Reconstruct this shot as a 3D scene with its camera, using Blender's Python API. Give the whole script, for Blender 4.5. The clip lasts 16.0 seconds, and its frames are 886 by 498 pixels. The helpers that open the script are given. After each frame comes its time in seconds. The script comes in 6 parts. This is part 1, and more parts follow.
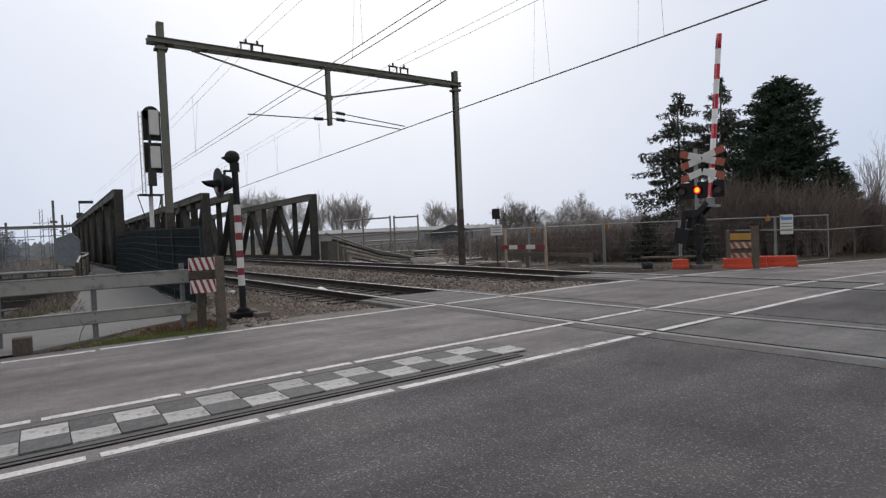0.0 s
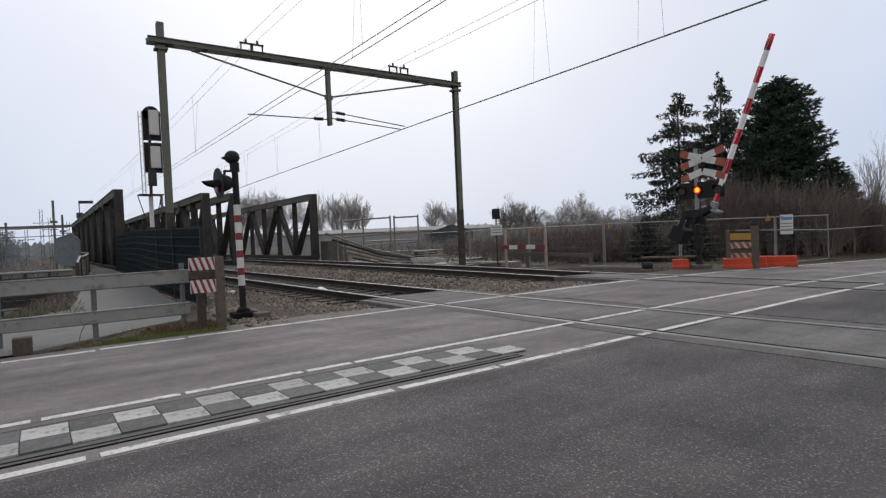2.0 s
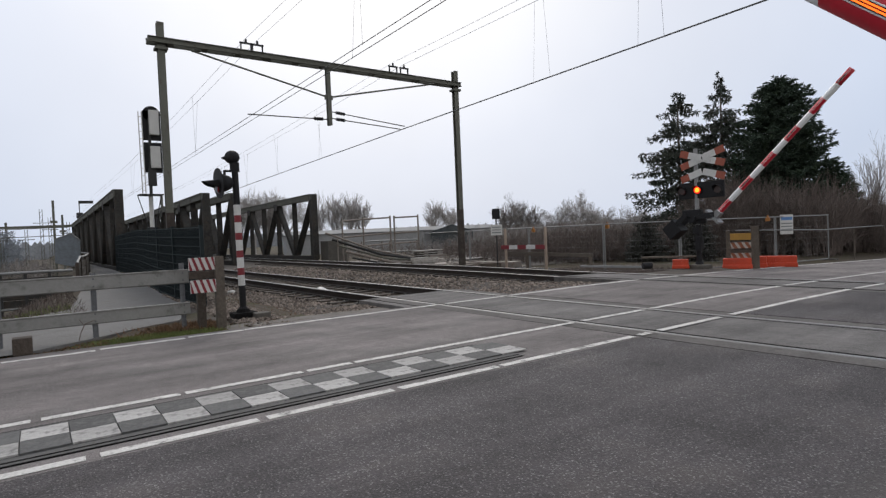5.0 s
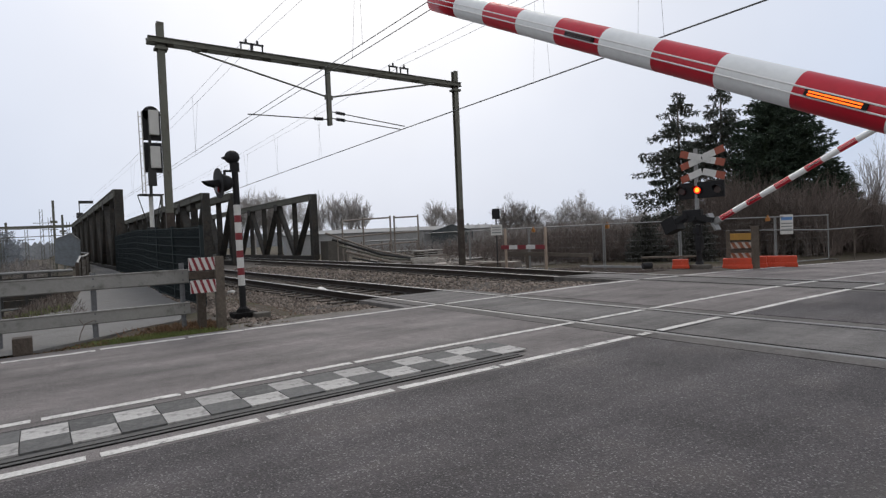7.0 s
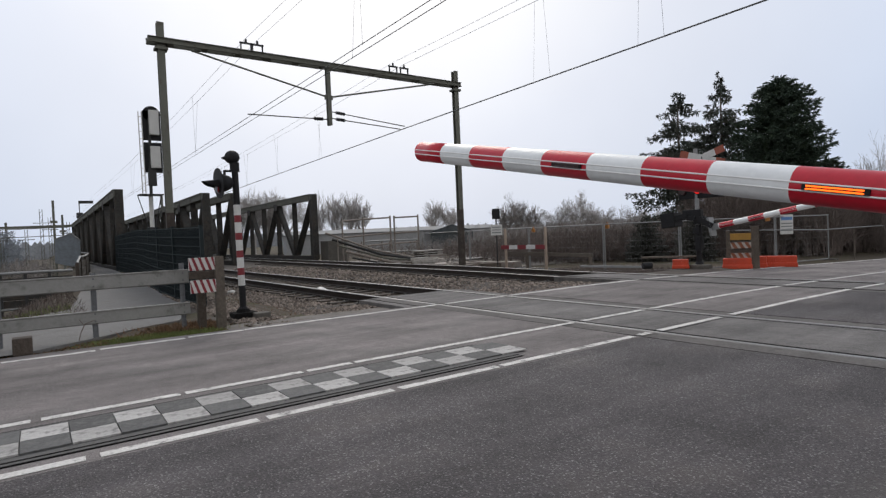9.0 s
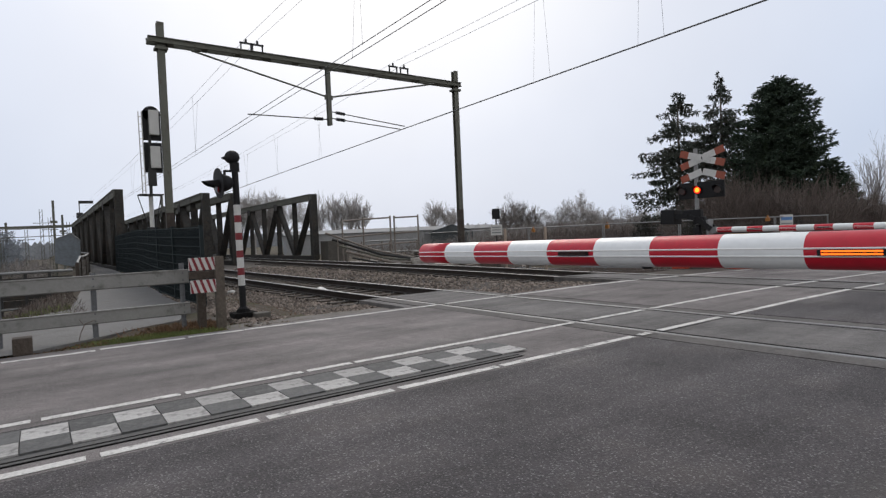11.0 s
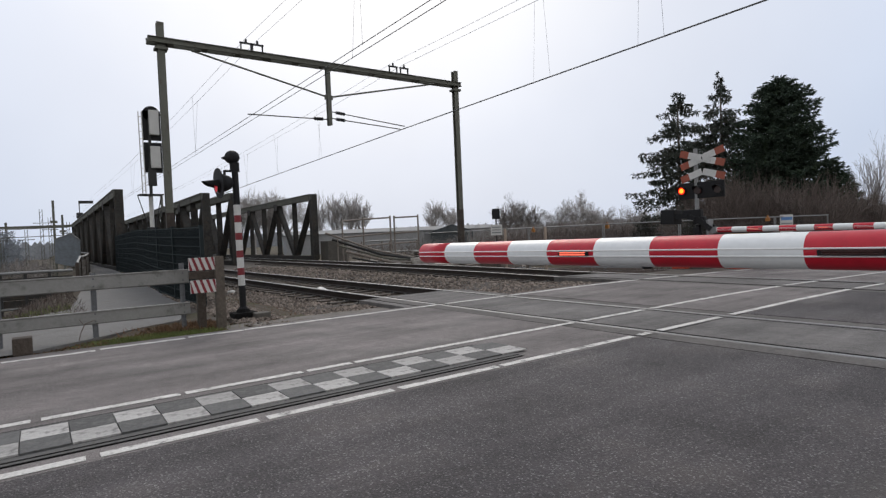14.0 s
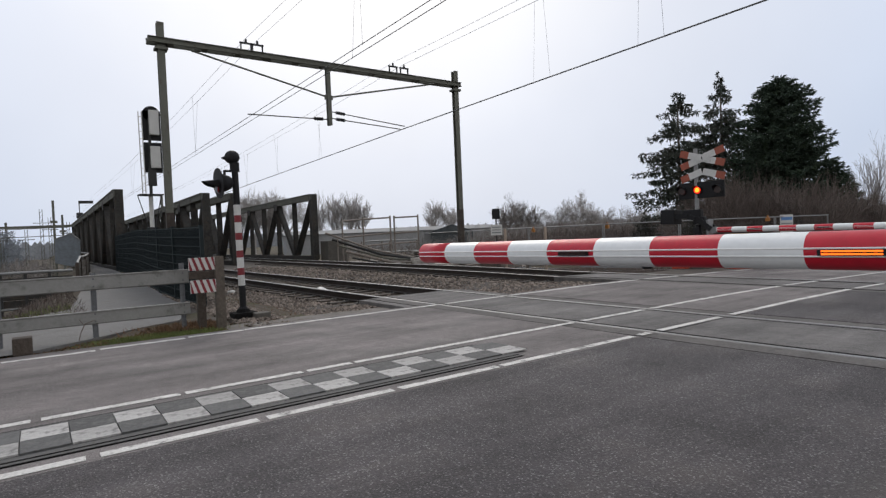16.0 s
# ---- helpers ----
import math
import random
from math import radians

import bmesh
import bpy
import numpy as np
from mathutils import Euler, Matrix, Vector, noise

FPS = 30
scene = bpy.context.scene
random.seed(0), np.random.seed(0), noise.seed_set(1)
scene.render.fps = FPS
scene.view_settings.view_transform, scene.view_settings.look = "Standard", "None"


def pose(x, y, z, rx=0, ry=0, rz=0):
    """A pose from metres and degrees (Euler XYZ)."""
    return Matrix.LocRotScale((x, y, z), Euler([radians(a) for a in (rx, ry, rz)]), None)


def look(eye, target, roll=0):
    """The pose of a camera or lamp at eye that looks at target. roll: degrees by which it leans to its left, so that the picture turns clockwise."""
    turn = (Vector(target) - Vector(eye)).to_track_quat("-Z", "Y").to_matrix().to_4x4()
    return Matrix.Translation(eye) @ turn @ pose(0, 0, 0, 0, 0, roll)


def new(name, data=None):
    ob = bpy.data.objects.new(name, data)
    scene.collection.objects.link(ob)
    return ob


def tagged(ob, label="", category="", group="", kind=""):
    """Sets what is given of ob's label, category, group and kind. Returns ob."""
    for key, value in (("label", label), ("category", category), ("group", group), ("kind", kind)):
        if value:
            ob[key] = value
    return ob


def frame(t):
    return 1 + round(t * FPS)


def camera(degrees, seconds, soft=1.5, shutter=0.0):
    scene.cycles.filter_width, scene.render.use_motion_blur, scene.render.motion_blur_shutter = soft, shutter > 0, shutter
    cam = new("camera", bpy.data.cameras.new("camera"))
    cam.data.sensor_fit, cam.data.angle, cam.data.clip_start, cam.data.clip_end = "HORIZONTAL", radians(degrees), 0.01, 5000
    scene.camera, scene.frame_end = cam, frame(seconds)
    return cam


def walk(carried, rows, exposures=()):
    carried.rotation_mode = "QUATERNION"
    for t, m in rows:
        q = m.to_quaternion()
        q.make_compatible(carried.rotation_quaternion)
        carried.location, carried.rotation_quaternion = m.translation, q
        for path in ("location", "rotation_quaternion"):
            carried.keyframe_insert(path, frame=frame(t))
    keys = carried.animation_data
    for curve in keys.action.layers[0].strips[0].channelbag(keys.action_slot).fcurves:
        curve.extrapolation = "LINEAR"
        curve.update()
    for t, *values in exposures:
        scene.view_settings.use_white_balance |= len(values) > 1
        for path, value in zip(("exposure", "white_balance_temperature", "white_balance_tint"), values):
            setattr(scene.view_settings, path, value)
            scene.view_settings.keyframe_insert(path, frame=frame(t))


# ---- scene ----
# ---- camera ----
cam = camera(75.9155, 16.0, soft=1.3)
EYE = (0.0, 0.0, 1.16)
POSE = look(EYE, (5.7995, 8.1429, 0.9164), -2.448)
walk(cam, [(0.0, POSE), (16.0, POSE)])

# ---- world and light: an overcast winter day ----
SUN_EL, SUN_AZ = radians(38), radians(29)
SUN_DIR = (math.sin(SUN_AZ) * math.cos(SUN_EL), math.cos(SUN_AZ) * math.cos(SUN_EL), math.sin(SUN_EL))
world = bpy.data.worlds.new("overcast")
scene.world = world
world.use_nodes = True
wn, wl = world.node_tree.nodes, world.node_tree.links
wn.clear()
w_out = wn.new("ShaderNodeOutputWorld")
w_bg = wn.new("ShaderNodeBackground")
w_sky = wn.new("ShaderNodeTexSky")
w_sky.sky_type, w_sky.sun_disc = "NISHITA", False
w_sky.sun_elevation, w_sky.sun_rotation = SUN_EL, SUN_AZ
w_sky.dust_density = 4.0
w_scale = wn.new("ShaderNodeVectorMath")
w_scale.operation = "SCALE"
w_scale.inputs["Scale"].default_value = 0.05
w_tc = wn.new("ShaderNodeTexCoord")
w_dot = wn.new("ShaderNodeVectorMath")
w_dot.operation = "DOT_PRODUCT"
w_dot.inputs[1].default_value = SUN_DIR
w_ramp = wn.new("ShaderNodeValToRGB")
w_ramp.color_ramp.elements[0].position = 0.10
w_ramp.color_ramp.elements[0].color = (0.80, 0.80, 0.81, 1)
w_ramp.color_ramp.elements[1].position = 0.97
w_ramp.color_ramp.elements[1].color = (1.06, 1.06, 1.08, 1)
for pos, col in ((0.42, (0.70, 0.74, 0.82, 1)), (0.64, (0.635, 0.715, 0.875, 1)), (0.86, (0.84, 0.88, 0.985, 1))):
    w_ramp.color_ramp.elements.new(pos).color = col
w_noise = wn.new("ShaderNodeTexNoise")
w_noise.inputs["Scale"].default_value = 1.8
w_noise.inputs["Detail"].default_value = 4
w_cloud = wn.new("ShaderNodeMapRange")
w_cloud.inputs["From Min"].default_value, w_cloud.inputs["From Max"].default_value = 0.3, 0.7
w_cloud.inputs["To Min"].default_value, w_cloud.inputs["To Max"].default_value = 0.93, 1.07
w_mul = wn.new("ShaderNodeVectorMath")
w_mul.operation = "SCALE"
w_mix = wn.new("ShaderNodeMix")
w_mix.data_type = "RGBA"
w_mix.inputs["Factor"].default_value = 0.92
wl.new(w_tc.outputs["Generated"], w_dot.inputs[0])
wl.new(w_tc.outputs["Generated"], w_noise.inputs["Vector"])
wl.new(w_dot.outputs["Value"], w_ramp.inputs[0])
wl.new(w_noise.outputs["Fac"], w_cloud.inputs["Value"])
wl.new(w_ramp.outputs["Color"], w_mul.inputs[0])
wl.new(w_cloud.outputs["Result"], w_mul.inputs["Scale"])
wl.new(w_sky.outputs["Color"], w_scale.inputs[0])
wl.new(w_scale.outputs["Vector"], w_mix.inputs["A"])
wl.new(w_mul.outputs["Vector"], w_mix.inputs["B"])
wl.new(w_mix.outputs["Result"], w_bg.inputs["Color"])
w_bg.inputs["Strength"].default_value = 1.0
wl.new(w_bg.outputs[0], w_out.inputs[0])

sun_data = bpy.data.lights.new("sun", "SUN")
sun_data.energy, sun_data.angle, sun_data.color = 1.1, radians(30), (1.0, 0.92, 0.82)
sun = new("sun", sun_data)
sun.matrix_world = look(Vector(SUN_DIR) * 40, (0, 0, 0))
scene.view_settings.exposure = 0.0


# ---- materials ----
def mat(name, col, rough=0.7, metal=0.0, var=0.25, s1=2.0, s2=40.0, bump=0.15, dirt=None, dirt_at=0.6, per_object=0.0, per_island=0.0, spec=0.5):
    """A surface with variation at two scales, optional dirt patches and relief."""
    m = bpy.data.materials.new(name)
    m.use_nodes = True
    n, l = m.node_tree.nodes, m.node_tree.links
    b = n["Principled BSDF"]
    b.inputs["Metallic"].default_value = metal
    b.inputs["Specular IOR Level"].default_value = spec
    tc = n.new("ShaderNodeTexCoord")
    big, fine = n.new("ShaderNodeTexNoise"), n.new("ShaderNodeTexNoise")
    big.inputs["Scale"].default_value, big.inputs["Detail"].default_value = s1, 5
    fine.inputs["Scale"].default_value, fine.inputs["Detail"].default_value = s2, 3
    l.new(tc.outputs["Object"], big.inputs["Vector"])
    l.new(tc.outputs["Object"], fine.inputs["Vector"])
    add = n.new("ShaderNodeMath")
    add.operation = "ADD"
    l.new(big.outputs["Fac"], add.inputs[0])
    l.new(fine.outputs["Fac"], add.inputs[1])
    rng = n.new("ShaderNodeMapRange")
    rng.inputs["From Min"].default_value, rng.inputs["From Max"].default_value = 0.65, 1.35
    rng.inputs["To Min"].default_value, rng.inputs["To Max"].default_value = 1 - var, 1 + var
    l.new(add.outputs[0], rng.inputs["Value"])
    fac = rng.outputs["Result"]
    if per_object or per_island:
        src = n.new("ShaderNodeObjectInfo").outputs["Random"] if per_object else n.new("ShaderNodeNewGeometry").outputs["Random Per Island"]
        r2 = n.new("ShaderNodeMapRange")
        amount = per_object or per_island
        r2.inputs["To Min"].default_value, r2.inputs["To Max"].default_value = 1 - amount, 1 + amount
        l.new(src, r2.inputs["Value"])
        mm = n.new("ShaderNodeMath")
        mm.operation = "MULTIPLY"
        l.new(fac, mm.inputs[0])
        l.new(r2.outputs["Result"], mm.inputs[1])
        fac = mm.outputs[0]
    sc = n.new("ShaderNodeVectorMath")
    sc.operation = "SCALE"
    sc.inputs[0].default_value = col
    l.new(fac, sc.inputs["Scale"])
    out = sc.outputs["Vector"]
    if dirt:
        dn = n.new("ShaderNodeTexNoise")
        dn.inputs["Scale"].default_value, dn.inputs["Detail"].default_value = s1 * 2.7, 7
        dn.inputs["Roughness"].default_value = 0.7
        l.new(tc.outputs["Object"], dn.inputs["Vector"])
        dr = n.new("ShaderNodeMapRange")
        dr.inputs["From Min"].default_value, dr.inputs["From Max"].default_value = dirt_at - 0.06, dirt_at + 0.08
        l.new(dn.outputs["Fac"], dr.inputs["Value"])
        mx = n.new("ShaderNodeMix")
        mx.data_type = "RGBA"
        l.new(dr.outputs["Result"], mx.inputs["Factor"])
        l.new(out, mx.inputs["A"])
        mx.inputs["B"].default_value = (*dirt, 1)
        out = mx.outputs["Result"]
    l.new(out, b.inputs["Base Color"])
    rr = n.new("ShaderNodeMapRange")
    rr.inputs["To Min"].default_value, rr.inputs["To Max"].default_value = max(0.05, rough - 0.12), min(1, rough + 0.12)
    l.new(big.outputs["Fac"], rr.inputs["Value"])
    l.new(rr.outputs["Result"], b.inputs["Roughness"])
    if bump:
        bp = n.new("ShaderNodeBump")
        bp.inputs["Strength"].default_value, bp.inputs["Distance"].default_value = bump, 0.02
        l.new(fine.outputs["Fac"], bp.inputs["Height"])
        l.new(bp.outputs["Normal"], b.inputs["Normal"])
    return m


def glow(name, col, strength):
    m = bpy.data.materials.new(name)
    m.use_nodes = True
    b = m.node_tree.nodes["Principled BSDF"]
    b.inputs["Base Color"].default_value = (*col, 1)
    b.inputs["Emission Color"].default_value = (*col, 1)
    b.inputs["Emission Strength"].default_value = strength
    return m


def asphalt(name, col, speck, worn, s_worn, edge=None):
    """Worn asphalt: broad lighter wheel tracks, fine aggregate with pale stones, relief."""
    m = mat(name, col, 0.85, 0, 0.22, 0.35, 9.0, 0.0, worn, s_worn, spec=0.35)
    n, l = m.node_tree.nodes, m.node_tree.links
    b = n["Principled BSDF"]
    base = b.inputs["Base Color"].links[0].from_socket
    tc = n.new("ShaderNodeTexCoord")
    v = n.new("ShaderNodeTexVoronoi")
    v.inputs["Scale"].default_value = 120
    l.new(tc.outputs["Object"], v.inputs["Vector"])
    sx = n.new("ShaderNodeSeparateXYZ")
    l.new(v.outputs["Color"], sx.inputs[0])
    mr = n.new("ShaderNodeMapRange")
    mr.inputs["From Min"].default_value, mr.inputs["From Max"].default_value = 0.25, 1.0
    mr.inputs["To Max"].default_value = speck
    l.new(sx.outputs["X"], mr.inputs["Value"])
    pw = n.new("ShaderNodeMath")
    pw.operation = "POWER"
    pw.inputs[1].default_value = 7
    l.new(mr.outputs["Result"], pw.inputs[0])
    mx = n.new("ShaderNodeMix")
    mx.data_type = "RGBA"
    l.new(pw.outputs[0], mx.inputs["Factor"])
    l.new(base, mx.inputs["A"])
    mx.inputs["B"].default_value = (0.37, 0.36, 0.36, 1)
    # long faint streaks along the road
    mp = n.new("ShaderNodeMapping")
    mp.inputs["Scale"].default_value = (0.12, 1.9, 1)
    l.new(tc.outputs["Object"], mp.inputs["Vector"])
    st = n.new("ShaderNodeTexNoise")
    st.inputs["Scale"].default_value, st.inputs["Detail"].default_value = 1.3, 6
    l.new(mp.outputs["Vector"], st.inputs["Vector"])
    sr = n.new("ShaderNodeMapRange")
    sr.inputs["From Min"].default_value, sr.inputs["From Max"].default_value = 0.3, 0.7
    sr.inputs["To Min"].default_value, sr.inputs["To Max"].default_value = 0.72, 1.24
    l.new(st.outputs["Fac"], sr.inputs["Value"])
    sc = n.new("ShaderNodeVectorMath")
    sc.operation = "SCALE"
    l.new(mx.outputs["Result"], sc.inputs[0])
    l.new(sr.outputs["Result"], sc.inputs["Scale"])
    # mottling by fine grit and by old patches
    gr = n.new("ShaderNodeTexNoise")
    gr.inputs["Scale"].default_value, gr.inputs["Detail"].default_value = 70, 2
    l.new(tc.outputs["Object"], gr.inputs["Vector"])
    pt = n.new("ShaderNodeTexNoise")
    pt.inputs["Scale"].default_value, pt.inputs["Detail"].default_value = 0.9, 4
    l.new(tc.outputs["Object"], pt.inputs["Vector"])
    sm = n.new("ShaderNodeMath")
    sm.operation = "ADD"
    l.new(gr.outputs["Fac"], sm.inputs[0])
    l.new(pt.outputs["Fac"], sm.inputs[1])
    gm = n.new("ShaderNodeMapRange")
    gm.inputs["From Min"].default_value, gm.inputs["From Max"].default_value = 0.72, 1.28
    gm.inputs["To Min"].default_value, gm.inputs["To Max"].default_value = 0.62, 1.38
    l.new(sm.outputs[0], gm.inputs["Value"])
    s2 = n.new("ShaderNodeVectorMath")
    s2.operation = "SCALE"
    l.new(sc.outputs["Vector"], s2.inputs[0])
    l.new(gm.outputs["Result"], s2.inputs["Scale"])
    final = s2.outputs["Vector"]
    if edge:
        # dusty strip along the road's edge with a ragged border
        xyz = n.new("ShaderNodeSeparateXYZ")
        l.new(tc.outputs["Object"], xyz.inputs[0])
        rag = n.new("ShaderNodeMath")
        rag.operation = "MULTIPLY_ADD"
        rag.inputs[1].default_value = 0.7
        l.new(pt.outputs["Fac"], rag.inputs[0])
        l.new(xyz.outputs["Y"], rag.inputs[2])
        em = n.new("ShaderNodeMapRange")
        em.inputs["From Min"].default_value, em.inputs["From Max"].default_value = 1.42, 1.05
        em.inputs["To Max"].default_value = 0.9
        l.new(rag.outputs[0], em.inputs["Value"])
        mx2 = n.new("ShaderNodeMix")
        mx2.data_type = "RGBA"
        l.new(em.outputs["Result"], mx2.inputs["Factor"])
        l.new(final, mx2.inputs["A"])
        mx2.inputs["B"].default_value = (*edge, 1)
        final = mx2.outputs["Result"]
    l.new(final, b.inputs["Base Color"])
    bp = n.new("ShaderNodeBump")
    bp.inputs["Strength"].default_value, bp.inputs["Distance"].default_value = 0.6, 0.01
    l.new(v.outputs["Distance"], bp.inputs["Height"])
    l.new(bp.outputs["Normal"], b.inputs["Normal"])
    return m


M_ASPH_NEAR = asphalt("asphalt_dark", (0.067, 0.0605, 0.0635), 0.90, (0.082, 0.073, 0.073), 0.57, (0.115, 0.107, 0.102))
M_ASPH_FAR = asphalt("asphalt_worn", (0.170, 0.153, 0.150), 0.76, (0.122, 0.113, 0.110), 0.57)
M_PANEL = asphalt("crossing_panel", (0.140, 0.133, 0.130), 0.5, (0.125, 0.118, 0.114), 0.6)
M_PAINT = mat("road_paint", (0.57, 0.555, 0.535), 0.75, 0, 0.25, 3, 60, 0.2, (0.16, 0.153, 0.148), 0.57)
M_TILE_W = mat("white_tile", (0.37, 0.36, 0.35), 0.8, 0, 0.25, 5, 55, 0.3, (0.16, 0.155, 0.15), 0.57, per_object=0.16)
M_TILE_G = mat("grey_tile", (0.085, 0.085, 0.085), 0.85, 0, 0.3, 5, 50, 0.35, (0.12, 0.118, 0.115), 0.56, per_object=0.28)
M_MEDIAN = mat("median_grey", (0.088, 0.086, 0.085), 0.85, 0, 0.3, 3, 45, 0.3, (0.06, 0.06, 0.06), 0.6)
# near black for rubber and post base, also laid in grooves as their shade
M_DARK = mat("black_and_groove_shade", (0.014, 0.0135, 0.0135), 0.95, 0, 0.3, 5, 50, 0.2, spec=0.05)
M_EARTH = mat("earth", (0.072, 0.058, 0.044), 0.95, 0, 0.45, 0.6, 14, 0.6, (0.055, 0.055, 0.025), 0.55, spec=0.15)
M_PATH = mat("path_concrete", (0.150, 0.145, 0.140), 0.9, 0, 0.22, 0.8, 25, 0.25, (0.125, 0.12, 0.11), 0.58)
M_BALLAST = mat("ballast", (0.195, 0.160, 0.135), 0.95, 0, 0.35, 1.2, 30, 0.8, (0.095, 0.075, 0.06), 0.56, per_island=0.65)
# bed coloured much darker than its stones, as shade in the gaps
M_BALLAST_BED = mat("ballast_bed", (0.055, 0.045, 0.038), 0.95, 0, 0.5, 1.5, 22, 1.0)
M_SLEEPER = mat("sleeper_wood", (0.05, 0.04, 0.033), 0.9, 0, 0.35, 4, 30, 0.5, (0.085, 0.07, 0.057), 0.62, per_object=0.25)
M_RAIL = mat("rail_rust", (0.032, 0.023, 0.019), 0.8, 0.1, 0.35, 5, 50, 0.3)
M_RAILTOP = mat("rail_top", (0.22, 0.215, 0.21), 0.42, 0.6, 0.2, 4, 60, 0.03)
M_STEEL = mat("mast_steel", (0.128, 0.130, 0.110), 0.6, 0.2, 0.25, 1.5, 30, 0.15, (0.07, 0.05, 0.04), 0.62)
M_STEEL_DK = mat("dark_steel", (0.034, 0.034, 0.035), 0.55, 0.3, 0.3, 3, 40, 0.15)
M_BRIDGE = mat("bridge_paint", (0.040, 0.0385, 0.036), 0.8, 0.0, 0.55, 0.8, 9, 0.4, (0.058, 0.046, 0.038), 0.57, spec=0.3)
M_CHORD = mat("bridge_chord", (0.098, 0.098, 0.080), 0.7, 0.1, 0.35, 0.8, 15, 0.25, (0.045, 0.034, 0.028), 0.6, spec=0.4)
M_WIRE = mat("wire_copper", (0.17, 0.175, 0.18), 0.6, 0.3, 0.1, 3, 30, 0)
M_GALV = mat("galvanised", (0.25, 0.255, 0.26), 0.55, 0.4, 0.2, 2.5, 40, 0.1, (0.17, 0.17, 0.17), 0.62)
M_RAILING = mat("guardrail_grey", (0.25, 0.247, 0.24), 0.65, 0.1, 0.12, 1.6, 35, 0.1, (0.14, 0.14, 0.13), 0.6)
M_WHITE = mat("white_enamel", (0.55, 0.55, 0.54), 0.45, 0, 0.1, 2.5, 30, 0.05, (0.33, 0.32, 0.30), 0.66)
M_BOOM_W = mat("boom_white", (0.80, 0.82, 0.83), 0.34, 0, 0.06, 2.5, 30, 0.03, (0.57, 0.59, 0.60), 0.72)
M_BOOM_R = mat("boom_red", (0.50, 0.009, 0.027), 0.38, 0, 0.12, 2.5, 30, 0.03, (0.34, 0.012, 0.025), 0.7)
M_RED = mat("red_paint", (0.19, 0.018, 0.026), 0.5, 0, 0.2, 4, 40, 0.08, (0.13, 0.035, 0.037), 0.62)
M_ORANGE = mat("orange_red", (0.30, 0.075, 0.042), 0.5, 0, 0.15, 4, 40, 0.05, (0.4, 0.12, 0.06), 0.68)
M_PLASTIC = mat("orange_plastic", (0.50, 0.050, 0.016), 0.5, 0, 0.2, 3, 30, 0.05, (0.34, 0.06, 0.03), 0.68)
M_BLACK = mat("black_paint", (0.017, 0.017, 0.019), 0.6, 0, 0.3, 4, 40, 0.1, (0.035, 0.035, 0.036), 0.7, spec=0.2)
M_GREEN_WIRE = mat("fence_wire_green", (0.020, 0.028, 0.031), 0.7, 0.0, 0.25, 3, 30, 0.05, spec=0.2)
M_GREEN = mat("fence_green", (0.0110, 0.0155, 0.0178), 0.85, 0.0, 0.25, 3, 30, 0.05, spec=0.1)
M_WOOD = mat("weathered_wood", (0.115, 0.095, 0.078), 0.9, 0, 0.35, 3, 28, 0.5, (0.07, 0.06, 0.05), 0.6, per_object=0.15)
M_WOOD_DK = mat("wet_wood", (0.07, 0.055, 0.045), 0.9, 0, 0.35, 3, 28, 0.5, (0.11, 0.095, 0.08), 0.62)
M_YELLOW = mat("yellow_board", (0.36, 0.2, 0.04), 0.7, 0, 0.2, 4, 30, 0.2, (0.2, 0.12, 0.04), 0.64)
M_CONCRETE = mat("concrete", (0.095, 0.087, 0.078), 0.9, 0, 0.3, 3, 35, 0.4, (0.07, 0.068, 0.055), 0.58)
M_GRASS = mat("grass", (0.115, 0.145, 0.036), 0.8, 0, 0.4, 1.5, 12, 0, (0.15, 0.13, 0.05), 0.57, per_island=0.4)
M_DEAD = mat("dead_leaves", (0.15, 0.085, 0.045), 0.9, 0, 0.4, 2, 15, 0, (0.09, 0.06, 0.04), 0.55, per_island=0.4)
M_TWIG = mat("bare_twigs", (0.128, 0.103, 0.093), 0.95, 0, 0.3, 0.7, 10, 0, per_island=0.4)
# palest twigs: the air's haze before distant trees is put into their colour
M_TWIG_HAZED = mat("hazed_twigs", (0.37, 0.35, 0.34), 0.95, 0, 0.25, 0.4, 8, 0, per_island=0.25)
# middle step: twigs greyed in colour with some of the distance haze
M_TWIG_HALF_HAZED = mat("half_hazed_twigs", (0.25, 0.23, 0.22), 0.95, 0, 0.3, 0.5, 9, 0, per_island=0.35)
M_BOARD = mat("pale_boards", (0.36, 0.34, 0.32), 0.9, 0, 0.3, 3, 28, 0.3, (0.2, 0.18, 0.16), 0.58, per_object=0.3)
M_BARK = mat("bark", (0.13, 0.11, 0.095), 0.95, 0, 0.35, 2, 14, 0.5)
M_NEEDLE = mat("needles", (0.050, 0.062, 0.050), 0.85, 0, 0.4, 0.6, 6, 0, (0.062, 0.056, 0.042), 0.56, per_island=0.45)
M_NEEDLE_2 = mat("fir_needles", (0.040, 0.062, 0.043), 0.85, 0, 0.4, 0.6, 6, 0, (0.042, 0.066, 0.03), 0.57, per_island=0.45)
M_HALL = mat("hall_cladding", (0.30, 0.303, 0.31), 0.7, 0.05, 0.15, 0.2, 4, 0, (0.15, 0.153, 0.158), 0.62)
M_SHED = mat("shed_cladding", (0.075, 0.085, 0.092), 0.7, 0, 0.3, 0.6, 6, 0.1, (0.05, 0.058, 0.062), 0.58, spec=0.15)
M_BOARD_BROWN = mat("brown_boards", (0.16, 0.128, 0.112), 0.9, 0, 0.35, 2, 18, 0.3, (0.06, 0.048, 0.042), 0.57, per_object=0.25)
